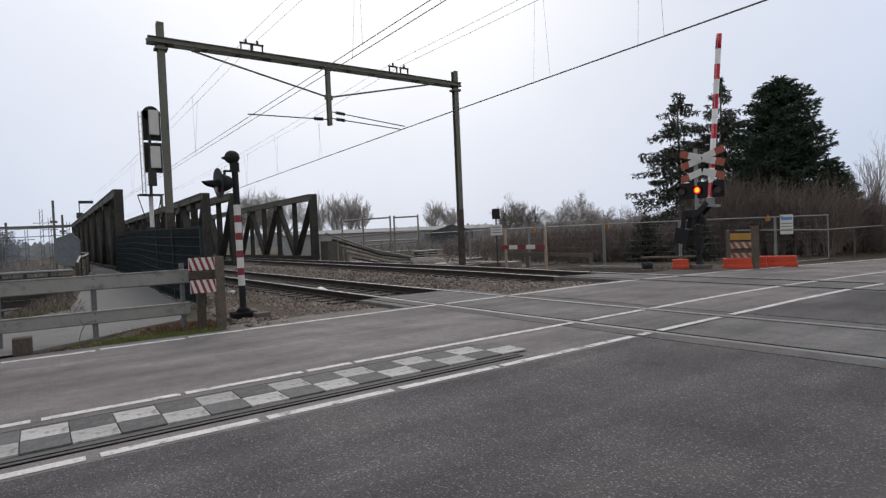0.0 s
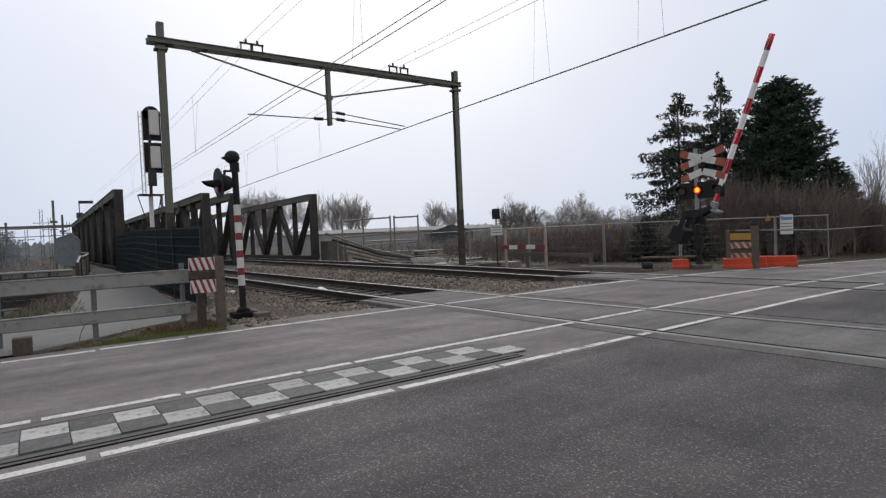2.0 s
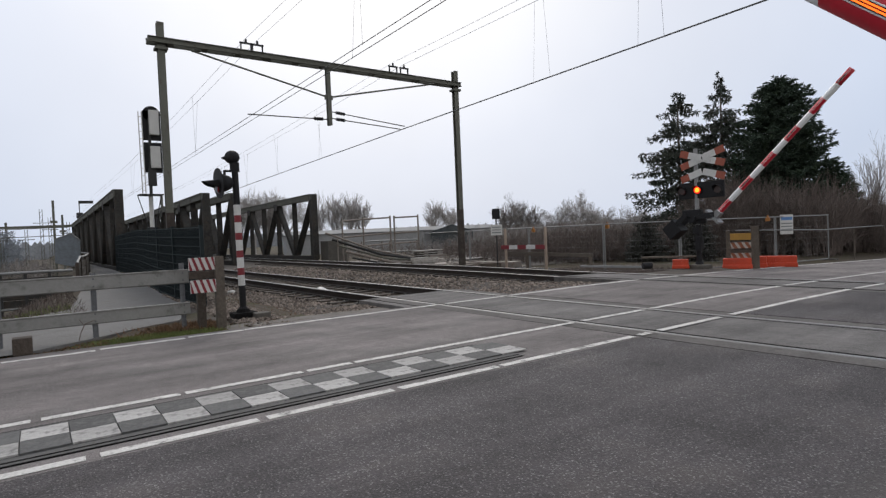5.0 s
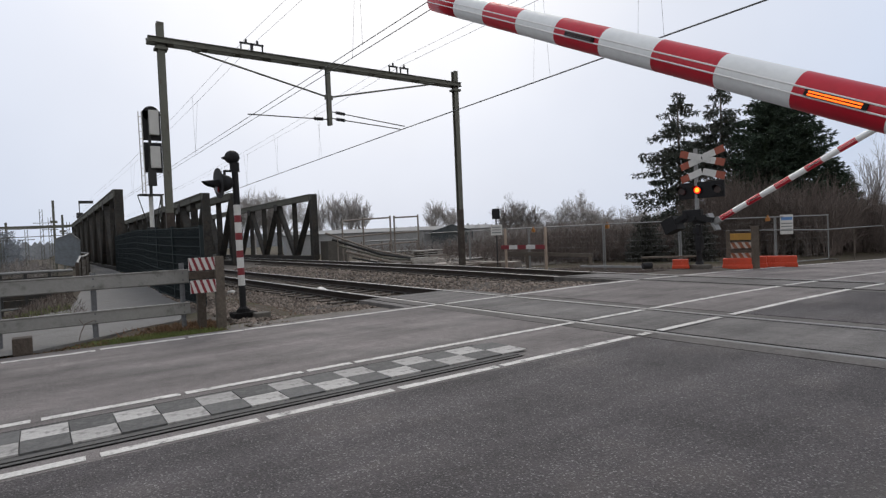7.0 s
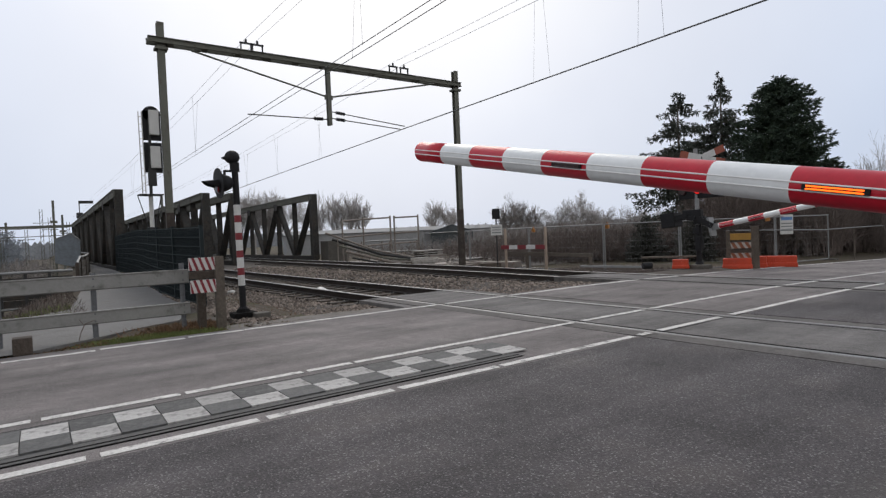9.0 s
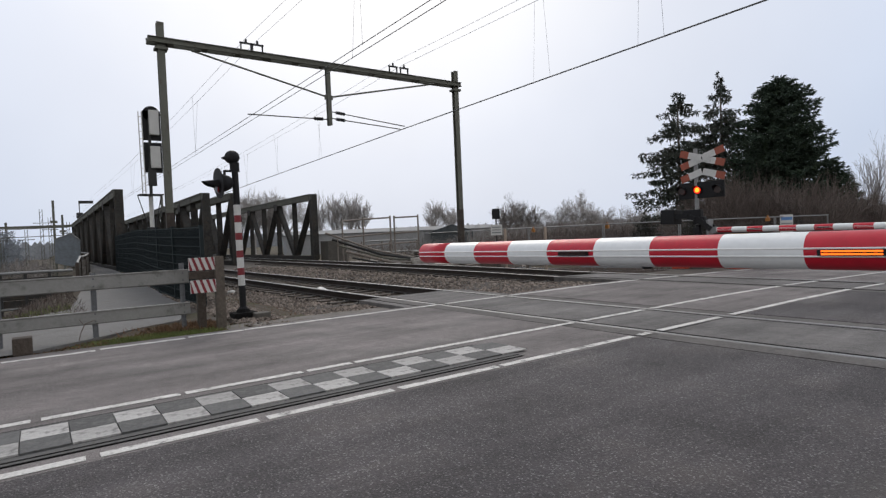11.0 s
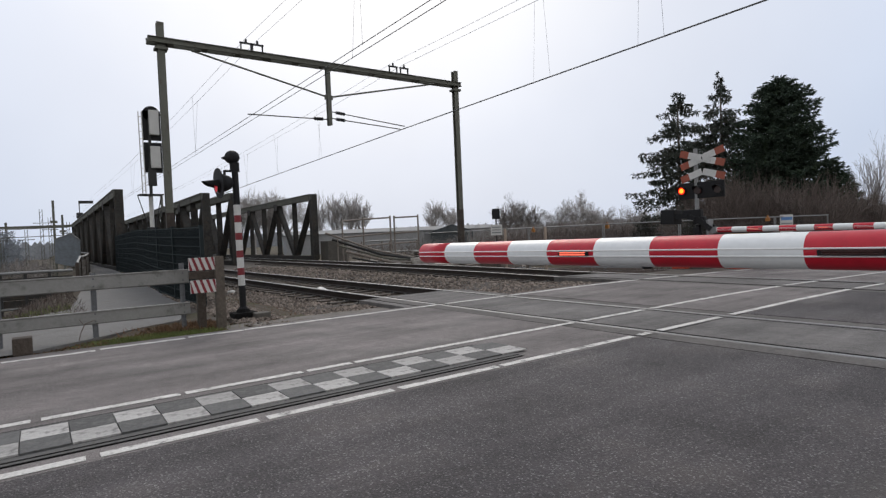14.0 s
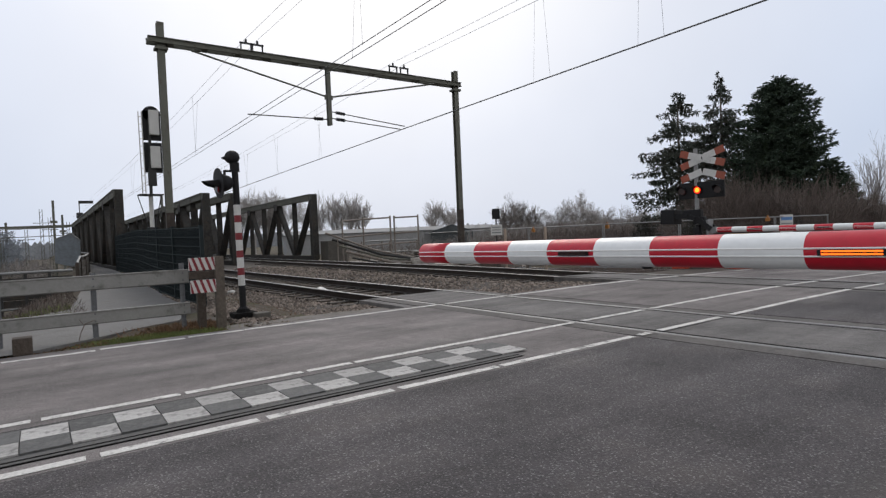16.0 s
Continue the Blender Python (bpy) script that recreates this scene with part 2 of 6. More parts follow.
M_SLEEVE = mat("rusty_sleeve", (0.045, 0.034, 0.029), 0.8, 0.1, 0.4, 1.5, 20, 0.3, (0.08, 0.07, 0.058), 0.56)
M_SCREEN = mat("screen_sheet", (0.17, 0.195, 0.225), 0.6, 0, 0.2, 0.8, 8, 0.05, (0.13, 0.15, 0.17), 0.58)
M_POST = mat("grey_post", (0.125, 0.13, 0.14), 0.6, 0.2, 0.25, 3, 40, 0.1, (0.08, 0.08, 0.082), 0.6)
M_DUST = mat("road_dust", (0.135, 0.122, 0.110), 0.95, 0, 0.35, 1.5, 26, 0.5, (0.085, 0.072, 0.06), 0.58)
M_RUBBLE = mat("pale_rubble", (0.33, 0.30, 0.27), 0.9, 0, 0.35, 2, 20, 0.4, (0.2, 0.17, 0.15), 0.57, per_island=0.35)
M_YARD = mat("yard_gravel", (0.20, 0.18, 0.16), 0.95, 0, 0.4, 0.5, 9, 0.6, (0.12, 0.1, 0.085), 0.55)
M_ROOF = mat("hall_roof", (0.18, 0.187, 0.195), 0.8, 0, 0.15, 0.2, 4, 0)
# the air holds no haze; this grey-blue wood colour carries it
M_HAZED_WOOD = mat("hazed_wood", (0.30, 0.315, 0.34), 0.95, 0, 0.3, 0.08, 1.5, 0)
M_LAMP = glow("lamp_red", (1.0, 0.17, 0.012), 4.0)
M_DIM = glow("lamp_seen_aslant", (0.75, 0.03, 0.05), 0.28)
# red halo round the lit core, drawn as a glowing ring on the disc
M_HALO = glow("lamp_halo", (1.0, 0.012, 0.005), 0.9)
M_STAKE = mat("raw_stake", (0.33, 0.26, 0.21), 0.85, 0, 0.25, 4, 30, 0.3)
M_RUST = mat("rusty_tube", (0.21, 0.185, 0.165), 0.7, 0.1, 0.3, 3, 30, 0.2, (0.14, 0.09, 0.065), 0.58)
M_BUSH = mat("evergreen_bush", (0.036, 0.036, 0.030), 0.9, 0, 0.4, 0.6, 6, 0, per_island=0.4)
# distance haze is mixed into the leaf colour of the far bushes
M_BUSH_HAZED = mat("hazed_bush", (0.23, 0.25, 0.28), 0.9, 0, 0.15, 0.4, 5, 0, per_island=0.08)
M_AMBER = glow("boom_lamp", (1.0, 0.11, 0.006), 2.2)
M_AMBER_MID = glow("boom_lamp_mid", (1.0, 0.15, 0.09), 1.15)
M_LENS_OFF = mat("dark_lens", (0.03, 0.012, 0.012), 0.3, 0, 0.2, 8, 40, 0)
M_KERB = mat("panel_concrete", (0.122, 0.114, 0.110), 0.9, 0, 0.3, 2, 40, 0.25, (0.085, 0.08, 0.077), 0.56, spec=0.2)
M_TRIM = mat("white_trim", (0.80, 0.80, 0.80), 0.4, 0, 0.05, 3, 30, 0)
M_REFLECT = mat("amber_reflector", (0.34, 0.14, 0.03), 0.4, 0, 0.2, 4, 30, 0)
M_ORANGE_DK = mat("dirty_orange", (0.23, 0.075, 0.035), 0.6, 0, 0.25, 4, 40, 0.1, (0.12, 0.06, 0.04), 0.58)
M_WHITE_DK = mat("dirty_white", (0.36, 0.33, 0.30), 0.6, 0, 0.2, 4, 40, 0.1, (0.22, 0.19, 0.17), 0.58)
M_BLUE = mat("blue_print", (0.10, 0.22, 0.48), 0.5, 0, 0.1, 5, 40, 0)
M_PRINT = mat("grey_print", (0.22, 0.23, 0.24), 0.6, 0, 0.1, 5, 40, 0)


# ---- mesh helpers ----
def box(bm, c, s, m=None):
    """A box of size s at c, turned by m about its own centre."""
    g = bmesh.ops.create_cube(bm, size=1.0)["verts"]
    t = Matrix.Translation(c) @ (m.to_4x4() if m else Matrix()) @ Matrix.Diagonal((*s, 1))
    bmesh.ops.transform(bm, matrix=t, verts=g)
    return g


def bevel_box(bm, c, s, r=0.01, m=None):
    g = box(bm, c, s, m)
    es = list({e for v in g for e in v.link_edges})
    bmesh.ops.bevel(bm, geom=es, offset=r, segments=2, affect="EDGES", profile=0.7)


def rod(bm, a, b, r0, r1=None, seg=8, caps=True):
    """A round bar from a to b."""
    a, b = Vector(a), Vector(b)
    d = b - a
    q = d.to_track_quat("Z", "Y").to_matrix().to_4x4()
    g = bmesh.ops.create_cone(bm, cap_ends=caps, segments=seg, radius1=r0, radius2=r0 if r1 is None else r1, depth=d.length)["verts"]
    bmesh.ops.transform(bm, matrix=Matrix.Translation((a + b) / 2) @ q, verts=g)
    return g


def beam(bm, a, b, w, h):
    """A square bar from a to b: w across, h high."""
    a, b = Vector(a), Vector(b)
    d = b - a
    q = d.to_track_quat("Y", "Z").to_matrix()
    return box(bm, (a + b) / 2, (w, d.length, h), q)


def h_profile(bm, a, b, w, h, t=0.02):
    """A rolled H section from a to b."""
    a, b = Vector(a), Vector(b)
    d = b - a
    q = d.to_track_quat("Y", "Z").to_matrix()
    for off, s in (((0, 0, h / 2 - t / 2), (w, d.length, t)), ((0, 0, t / 2 - h / 2), (w, d.length, t)), ((0, 0, 0), (t, d.length, h - 2 * t))):
        box(bm, (a + b) / 2 + q @ Vector(off), s, q)


def finish(bm, name, material, smooth=False):
    me = bpy.data.meshes.new(name)
    bm.to_mesh(me)
    bm.free()
    for mm in material if isinstance(material, (list, tuple)) else [material]:
        me.materials.append(mm)
    if smooth:
        me.shade_smooth()
    return me


def part(name, bm, material, parent, label="", at=(0, 0, 0), smooth=False):
    ob = new(name, finish(bm, name, material, smooth))
    ob.parent = parent
    ob.location = at
    return tagged(ob, label)


def share(name, mesh, parent, at=(0, 0, 0), rot=(0, 0, 0)):
    ob = new(name, mesh)
    ob.parent, ob.location, ob.rotation_euler = parent, at, rot
    return ob


def thing(name, at, label, category, group="", rz=0.0):
    ob = new(name)
    ob.empty_display_size = 0.2
    ob.location, ob.rotation_euler = at, (0, 0, radians(rz))
    return tagged(ob, label, category, group)


def whole(name, bm, material, at, label, category, group="", kind="", smooth=False):
    ob = new(name, finish(bm, name, material, smooth))
    ob.location = at
    return tagged(ob, label, category, group, kind)


def raw(name, verts, faces, material, label, category, kind="stuff", parent=None):
    me = bpy.data.meshes.new(name)
    me.from_pydata(verts, [], faces)
    me.materials.append(material)
    ob = new(name, me)
    ob.parent = parent
    return tagged(ob, label, category, "", kind)


# ---- levels ----
def road_z(x):
    if x < 10:
        return 0.0
    return -0.022 * (x - 10) if x < 15 else -0.11 - 0.031 * (min(x, 45) - 15)


def sstep(a, b, x):
    t = min(1.0, max(0.0, (x - a) / (b - a)))
    return t * t * (3 - 2 * t)


def ground_z(x, y):
    base = road_z(x) - 0.10
    if y > 7.95:
        left = -0.04 - 1.5 * sstep(0.3, -3.5, x - 0.07 * max(0, y - 13)) * sstep(11.5, 16, y)
        mid = -0.42
        right = -0.62
        z = left + (mid - left) * sstep(3.4, 4.4, x)
        z = z + (right - z) * sstep(14.6, 17.5, x)
        z = base + (z - base) * sstep(7.95, 8.2, y)
        return z
    if y < -2.4:
        return -0.08
    return base


# ---- ground: one sheet to the horizon ----
def make_ground():
    xs = sorted(set([-2500, -900, -400, -200, -100, -60, -30] + [round(-20 + 0.5 * i, 2) for i in range(101)] + [34, 40, 50, 65, 90, 140, 250, 500, 1000, 2500]))
    ys = sorted(set([-2500, -800, -300, -100, -40, -15, -6, -3, -2.4, 0, 4, 8.0] + [round(8.2 + 0.15 * i, 2) for i in range(12)] + [round(10 + 0.6 * i, 2) for i in range(50)] + [45, 55, 70, 100, 150, 250, 500, 1000, 2500]))
    verts, faces = [], []
    for y in ys:
        for x in xs:
            z = ground_z(x, y)
            if y > 9 and abs(x) < 60:
                z += 0.05 * noise.noise((x * 0.8, y * 0.8, 0)) * (1 if x < 3 or x > 15 else 0.3)
            verts.append((x, y, z))
    w = len(xs)
    for j in range(len(ys) - 1):
        for i in range(w - 1):
            a = j * w + i
            faces.append((a, a + 1, a + w + 1, a + w))
    raw("ground", verts, faces, M_EARTH, "brown winter earth with patches of thin grass", "ground", "structure")


make_ground()

# ---- road: slabs between the rails, real gaps for rails, flangeways closed with black strips ----
ROAD_Y0, ROAD_Y1 = -2.4, 7.98
TRACKS = (6.19, 11.70)
HALF = 0.7525


def bend(x, y):
    """The first track swings slightly to the side as it crosses the road."""
    if not 4.9 < x < 7.4 or y > 6.71:
        return 0.0
    return 0.04 * (6.71 - y) / 3.03 if y > 3.68 else 0.04 + 0.03 * (3.68 - y)


def strip(name, x0, x1, y0, y1, material, label, thick=0.12, lift=0.0, category="road", parent=None):
    n = max(1, int((x1 - x0) / 2.0)) if x1 > 13 else 2 if x1 > 10 else 1
    bm = bmesh.new()
    rows = []
    for i in range(n + 1):
        x = x0 + (x1 - x0) * i / n
        z = road_z(x) + lift
        rows.append([bm.verts.new((x + (0 if category == "road marking" else bend(x, y)), y, zz)) for y, zz in ((y0, z - thick), (y0, z), (y1, z), (y1, z - thick))])
    for a, b in zip(rows, rows[1:]):
        for k in range(3):
            bm.faces.new((a[k], b[k], b[k + 1], a[k + 1]))
    bm.faces.new(rows[0])
    bm.faces.new(rows[-1][::-1])
    bmesh.ops.recalc_face_normals(bm, faces=bm.faces)
    me = finish(bm, name, material)
    ob = new(name, me)
    if parent:
        ob.parent = parent
        return ob
    return tagged(ob, label, category, "", "structure")


def make_road():
    gaps = []
    for c in TRACKS:
        gaps.append((c - HALF, c + HALF))
    edges = [(-60, gaps[0][0] - 0.350), (gaps[0][1] + 0.315, gaps[1][0] - 0.31), (gaps[1][1] + 0.31, 90)]
    for a, b in edges:
        strip("road", a, b, ROAD_Y0, 3.66, M_ASPH_NEAR, "dark worn asphalt lane with pale aggregate")
        strip("road", a, b, 3.664, ROAD_Y1, M_ASPH_FAR, "light grey worn asphalt lane")
    for r0, r1 in gaps:
        y1 = 9.75 if r0 < 8 else 10.15
        for a, b in ((r0 - 0.30, r0 - 0.045), (r0 + 0.108, r1 - 0.108), (r1 + 0.045, r1 + 0.30)):
            n = 4
            for k in range(n):
                ya, yb = -2.4 + (y1 + 2.4) * k / n, -2.4 + (y1 + 2.4) * (k + 1) / n - 0.012
                strip("crossing_panel", a, b, ya, yb, M_KERB if b - a < 0.5 else M_PANEL, "grey level crossing panel between the rails", 0.2, -0.004, "crossing panel")
    for r0, r1 in gaps:
        # black strip fills each joint in place of the shade inside it
        for ya, yb in ((-2.4, 3.68), (3.68, ROAD_Y1)):
            strip("joint_shade_strip", r0 - 0.349 if r0 < 8 else r0 - 0.309, r0 - 0.301, ya, yb, M_DARK, "dark strip in the joint beside the crossing panels, as its shade", 0.05, -0.012, "joint")
        # flush black strips give the flangeway grooves their shade
        for a, b in ((r0 + 0.040, r0 + 0.106), (r1 - 0.106, r1 - 0.040)):
            for ya, yb in ((-2.4, 3.68), (3.68, 6.71), (6.71, 9.7)):
                strip("flangeway", a, b, ya, yb, M_DARK, "dark strip in the flangeway standing for the groove's shade", 0.06, -0.006, "flangeway")
    strip("road_shoulder", 4.93, 5.115, 7.984, 9.74, M_PANEL, "grey asphalt shoulder beside the tracks", 0.12, -0.012)
    strip("road_shoulder", 12.76, 14.4, 7.984, 9.3, M_PANEL, "grey asphalt shoulder beside the tracks", 0.12, -0.03)


make_road()


def line(y, w, runs):
    for a, b in runs:
        strip("road_marking", a, b, y - w / 2, y + w / 2, M_PAINT, "worn white painted road line", 0.003, 0.0045, "road marking")


line(7.655, 0.09, [(-9, -4.2), (-4.1, -0.4), (-0.38, 0.48)])
line(7.71, 0.09, [(0.53, 1.45)])
line(7.76, 0.09, [(1.50, 2.18)])
line(7.79, 0.09, [(2.21, 5.35), (5.56, 6.82), (7.02, 10.86), (11.1, 12.36), (12.56, 16), (16.1, 40)])
line(4.83, 0.085, [(-6, -2.5), (-2.4, -0.10), (-0.04, 0.85), (0.89, 1.85), (1.90, 2.33), (2.37, 5.37), (5.56, 6.82), (7.02, 10.86), (11.08, 12.36), (12.52, 18), (18.2, 30)])
line(3.74, 0.085, [(-6, -2), (-1.9, 0.16), (0.23, 1.12), (1.18, 2.14), (2.20, 3.19), (3.24, 4.30), (4.34, 5.08), (5.2, 5.37), (5.56, 6.82), (7.1, 10.86), (11.08, 12.36), (12.52, 18), (18.2, 30)])


def make_median():
    th = tagged(new("checkered_median"), "black and white checkered tile strip between the road lines", "median", "", "structure")
    th.location = (0, 0, 0)
    strip("bed", -4, 3.66, 3.90, 4.63, M_MEDIAN, "", 0.006, 0.008, parent=th)
    bm = bmesh.new()
    bevel_box(bm, (0, 0, 0), (0.254, 0.254, 0.012), 0.003)
    white = finish(bm, "white_tile", M_TILE_W)
    bm = bmesh.new()
    bevel_box(bm, (0, 0, 0), (0.254, 0.254, 0.012), 0.003)
    grey = finish(bm, "grey_tile", M_TILE_G)
    rnd = random.Random(3)
    seam = lambda k: 0.108 + 0.256 * k + (0.0023 * k * k if k > 0 else 0)
    for i in range(-14, 13):
        xa, xb = seam(i), seam(i + 1)
        for j, y in ((0, 4.165), (1, 4.425)):
            w = (i + j) % 2 == 0
            tile = share("white_tile" if w else "grey_tile", white if w else grey, th, ((xa + xb) / 2, y, 0.014 + rnd.uniform(-0.001, 0.001)), (0, 0, rnd.uniform(-0.012, 0.012)))
            tile.scale.x = (xb - xa - 0.006) / 0.254
    bm = bmesh.new()
    box(bm, (-0.17, 3.945, 0.007), (7.60, 0.016, 0.008))
    box(bm, (-0.17, 3.895, 0.003), (7.60, 0.014, 0.008))
    part("rubber_edge", bm, M_DARK, th)
    bm = bmesh.new()
    box(bm, (-0.17, 4.64, 0.003), (7.60, 0.014, 0.008))
    part("rubber_edge", bm, M_DARK, th)


make_median()


# ---- footpath, verge ----
def make_path():
    left = [(8.15, -7.0), (8.8, -7.0), (9.3, -6.8), (9.7, -6.6), (11.2, -6.0), (12.2, -0.6), (13.5, 0.45), (20, 1.0), (28, 1.7), (37, 2.3), (80, 3.0)]
    right = [(8.15, -0.25), (8.8, 0.6), (9.3, 1.15), (9.7, 1.75), (11.2, 2.2), (12.2, 2.30), (13.5, 2.33), (20, 2.70), (28, 3.15), (37, 3.42), (80, 3.5)]
    v, f = [], []
    for (y, a), (_, b) in zip(left, right):
        for x, dz in ((a, -0.12), (a, 0.0), (b, 0.0), (b, -0.12)):
            v.append((x, y, 0.0 + dz))
    for i in range(len(left) - 1):
        for k in range(3):
            f.append((4 * i + k, 4 * i + k + 1, 4 * i + 5 + k, 4 * i + 4 + k))
    raw("footpath", v, f, M_PATH, "pale concrete footpath leading onto the bridge", "footpath", "structure")


make_path()


# ---- railway tracks ----
def track_x(base, y):
    return base + (0.036 * max(0.0, y - 11) if base > 8 else 0.0)


def rail_mesh(base, side):
    """A rail with foot, web and head, swept along the track."""
    prof = [(-0.07, -0.155), (0.07, -0.155), (0.07, -0.143), (0.012, -0.125), (0.012, -0.04), (0.036, -0.03), (0.036, -0.010), (0.024, 0.0), (-0.024, 0.0), (-0.036, -0.010), (-0.036, -0.03), (-0.012, -0.04), (-0.012, -0.125), (-0.07, -0.143)]
    ys = [-30, 3.68, 6.71, 8, 9, 11, 13, 16, 22, 30, 40, 80]
    bm = bmesh.new()
    rings = [[bm.verts.new((track_x(base, y) + bend(base, y) + side * HALF + px, y, 0.001 + road_z(base) * sstep(16, 9, y) + pz)) for px, pz in prof] for y in ys]
    n = len(prof)
    for a, b in zip(rings, rings[1:]):
        for k in range(n):
            face = bm.faces.new((a[k], a[(k + 1) % n], b[(k + 1) % n], b[k]))
            face.material_index = 1 if k in (7, 8) else 0
    bm.faces.new(rings[0])
    bm.faces.new(rings[-1][::-1])
    bmesh.ops.recalc_face_normals(bm, faces=bm.faces)
    return bm


def make_track(base, label):
    th = thing("railway_track", (0, 0, 0), label, "railway track", "railway tracks")
    for side in (-1, 1):
        part("rail", rail_mesh(base, side), [M_RAIL, M_RAILTOP], th, "rusty rail with a bright worn head")
    bm = bmesh.new()
    bevel_box(bm, (0, 0, 0), (2.5, 0.24, 0.16), 0.012)
    sl = finish(bm, "sleeper", M_SLEEPER)
    bm = bmesh.new()
    bevel_box(bm, (0, 0, 0.006), (0.34, 0.15, 0.016), 0.004)
    for d in (-0.12, 0.12):
        rod(bm, (d, 0, 0), (d, 0, 0.045), 0.018, seg=6)
    ch = finish(bm, "rail_chair", M_STEEL_DK)
    rnd = random.Random(int(base))
    y = 9.95
    while y < 37:
        x = track_x(base, y)
        share("sleeper", sl, th, (x, y, -0.245), (0, 0, rnd.uniform(-0.012, 0.012)))
        if y < 26:
            for s in (-1, 1):
                share("rail_chair", ch, th, (x + s * HALF, y, -0.165))
        y += 0.6


make_track(TRACKS[0], "railway track with dark timber sleepers on ballast")
make_track(TRACKS[1], "second railway track with rusty rails on ballast")


def make_ballast():
    # bed
    v, f = [], []
    cross = [(2.15, -0.03), (3.0, -0.05), (3.6, -0.16), (4.2, -0.24), (4.85, -0.238), (7.5, -0.235), (8.3, -0.15), (9.4, -0.12), (10.4, -0.225), (13.2, -0.225), (14.4, -0.28), (15.6, -0.60)]
    ys = [8.0, 8.5, 9.2, 10, 12, 15, 19, 24, 30, 37, 80]
    for y in ys:
        for x, z in cross:
            z = z + (max(z, -0.10) - z) * sstep(10.6, 9.4, y)
            v.append((x, y, z - (0.03 if y < 8.3 else 0) + 0.03 * noise.noise((x * 2, y * 2, 5))))
    w = len(cross)
    for j in range(len(ys) - 1):
        for i in range(w - 1):
            a = j * w + i
            f.append((a, a + 1, a + w + 1, a + w))
    raw("ballast_bed", v, f, M_BALLAST_BED, "brown track ballast bed, darkened as the shade between its stones", "ballast", "structure")
    rnd = random.Random(11)
    cx = np.array([c[0] for c in cross])
    cz = np.array([c[1] for c in cross])
    v, f = [], []
    for i in range(31000):
        y = 8.1 + 22 * rnd.random() ** 1.7
        x = rnd.uniform(2.6, 14.6)
        if i > 21000:
            x, y = rnd.uniform(2.35, 5.6), 8.05 + 7 * rnd.random() ** 1.3
        if y < 9.85 and 5.0 < x < 7.4 or y < 10.2 and 10.5 < x:
            continue
        if x < 5 and y < 8.62 + 0.09 * (x - 2.4) + 0.12 * noise.noise((x * 2.2, y * 2.2, 1)) and rnd.random() < 0.9:
            continue
        z = float(np.interp(x, cx, cz)) + rnd.uniform(0, 0.025)
        z = z + (max(z, -0.10) - z) * sstep(10.6, 9.4, y)
        r = rnd.uniform(0.020, 0.050) * (1 + 0.015 * (y - 9))
        k = len(v)
        a0 = rnd.uniform(0, 6.28)
        for q in range(4):
            a = a0 + q * 1.571 + rnd.uniform(-0.4, 0.4)
            v.append((x + r * math.cos(a) * rnd.uniform(0.7, 1.3), y + r * math.sin(a) * rnd.uniform(0.7, 1.3), z + rnd.uniform(-0.2, 0.5) * r))
        v.append((x + rnd.uniform(-0.4, 0.4) * r, y + rnd.uniform(-0.4, 0.4) * r, z + r * rnd.uniform(0.7, 1.1)))
        v.append((x, y, z - r))
        for q in range(4):
            f.append((k + q, k + (q + 1) % 4, k + 4))
            f.append((k + (q + 1) % 4, k + q, k + 5))
    raw("ballast_stones", v, f, M_BALLAST, "loose brown and grey ballast stones", "ballast")


make_ballast()


def make_dust():
    """Grey-brown dust and grit lying between the asphalt and the ballast."""
    v, f = [], []
    xs = [2.1 + 0.15 * i for i in range(19)]
    for j in range(6):
        for x in xs:
            y = 8.0 + (0.66 + 0.09 * (x - 2.4) + 0.1 * noise.noise((x * 2.2, 0, 1))) * j / 5
            z = -0.02 - 0.03 * sstep(3.0, 4.8, x) + 0.012 * noise.noise((x * 5, y * 5, 2))
            v.append((x, y, z - (0.10 if j == 5 else 0)))
    w = len(xs)
    for j in range(5):
        for i in range(w - 1):
            a = j * w + i
            f.append((a, a + 1, a + w + 1, a + w))
    raw("dusty_verge", v, f, M_DUST, "grey-brown dusty verge between asphalt and ballast", "verge", "structure")


make_dust()


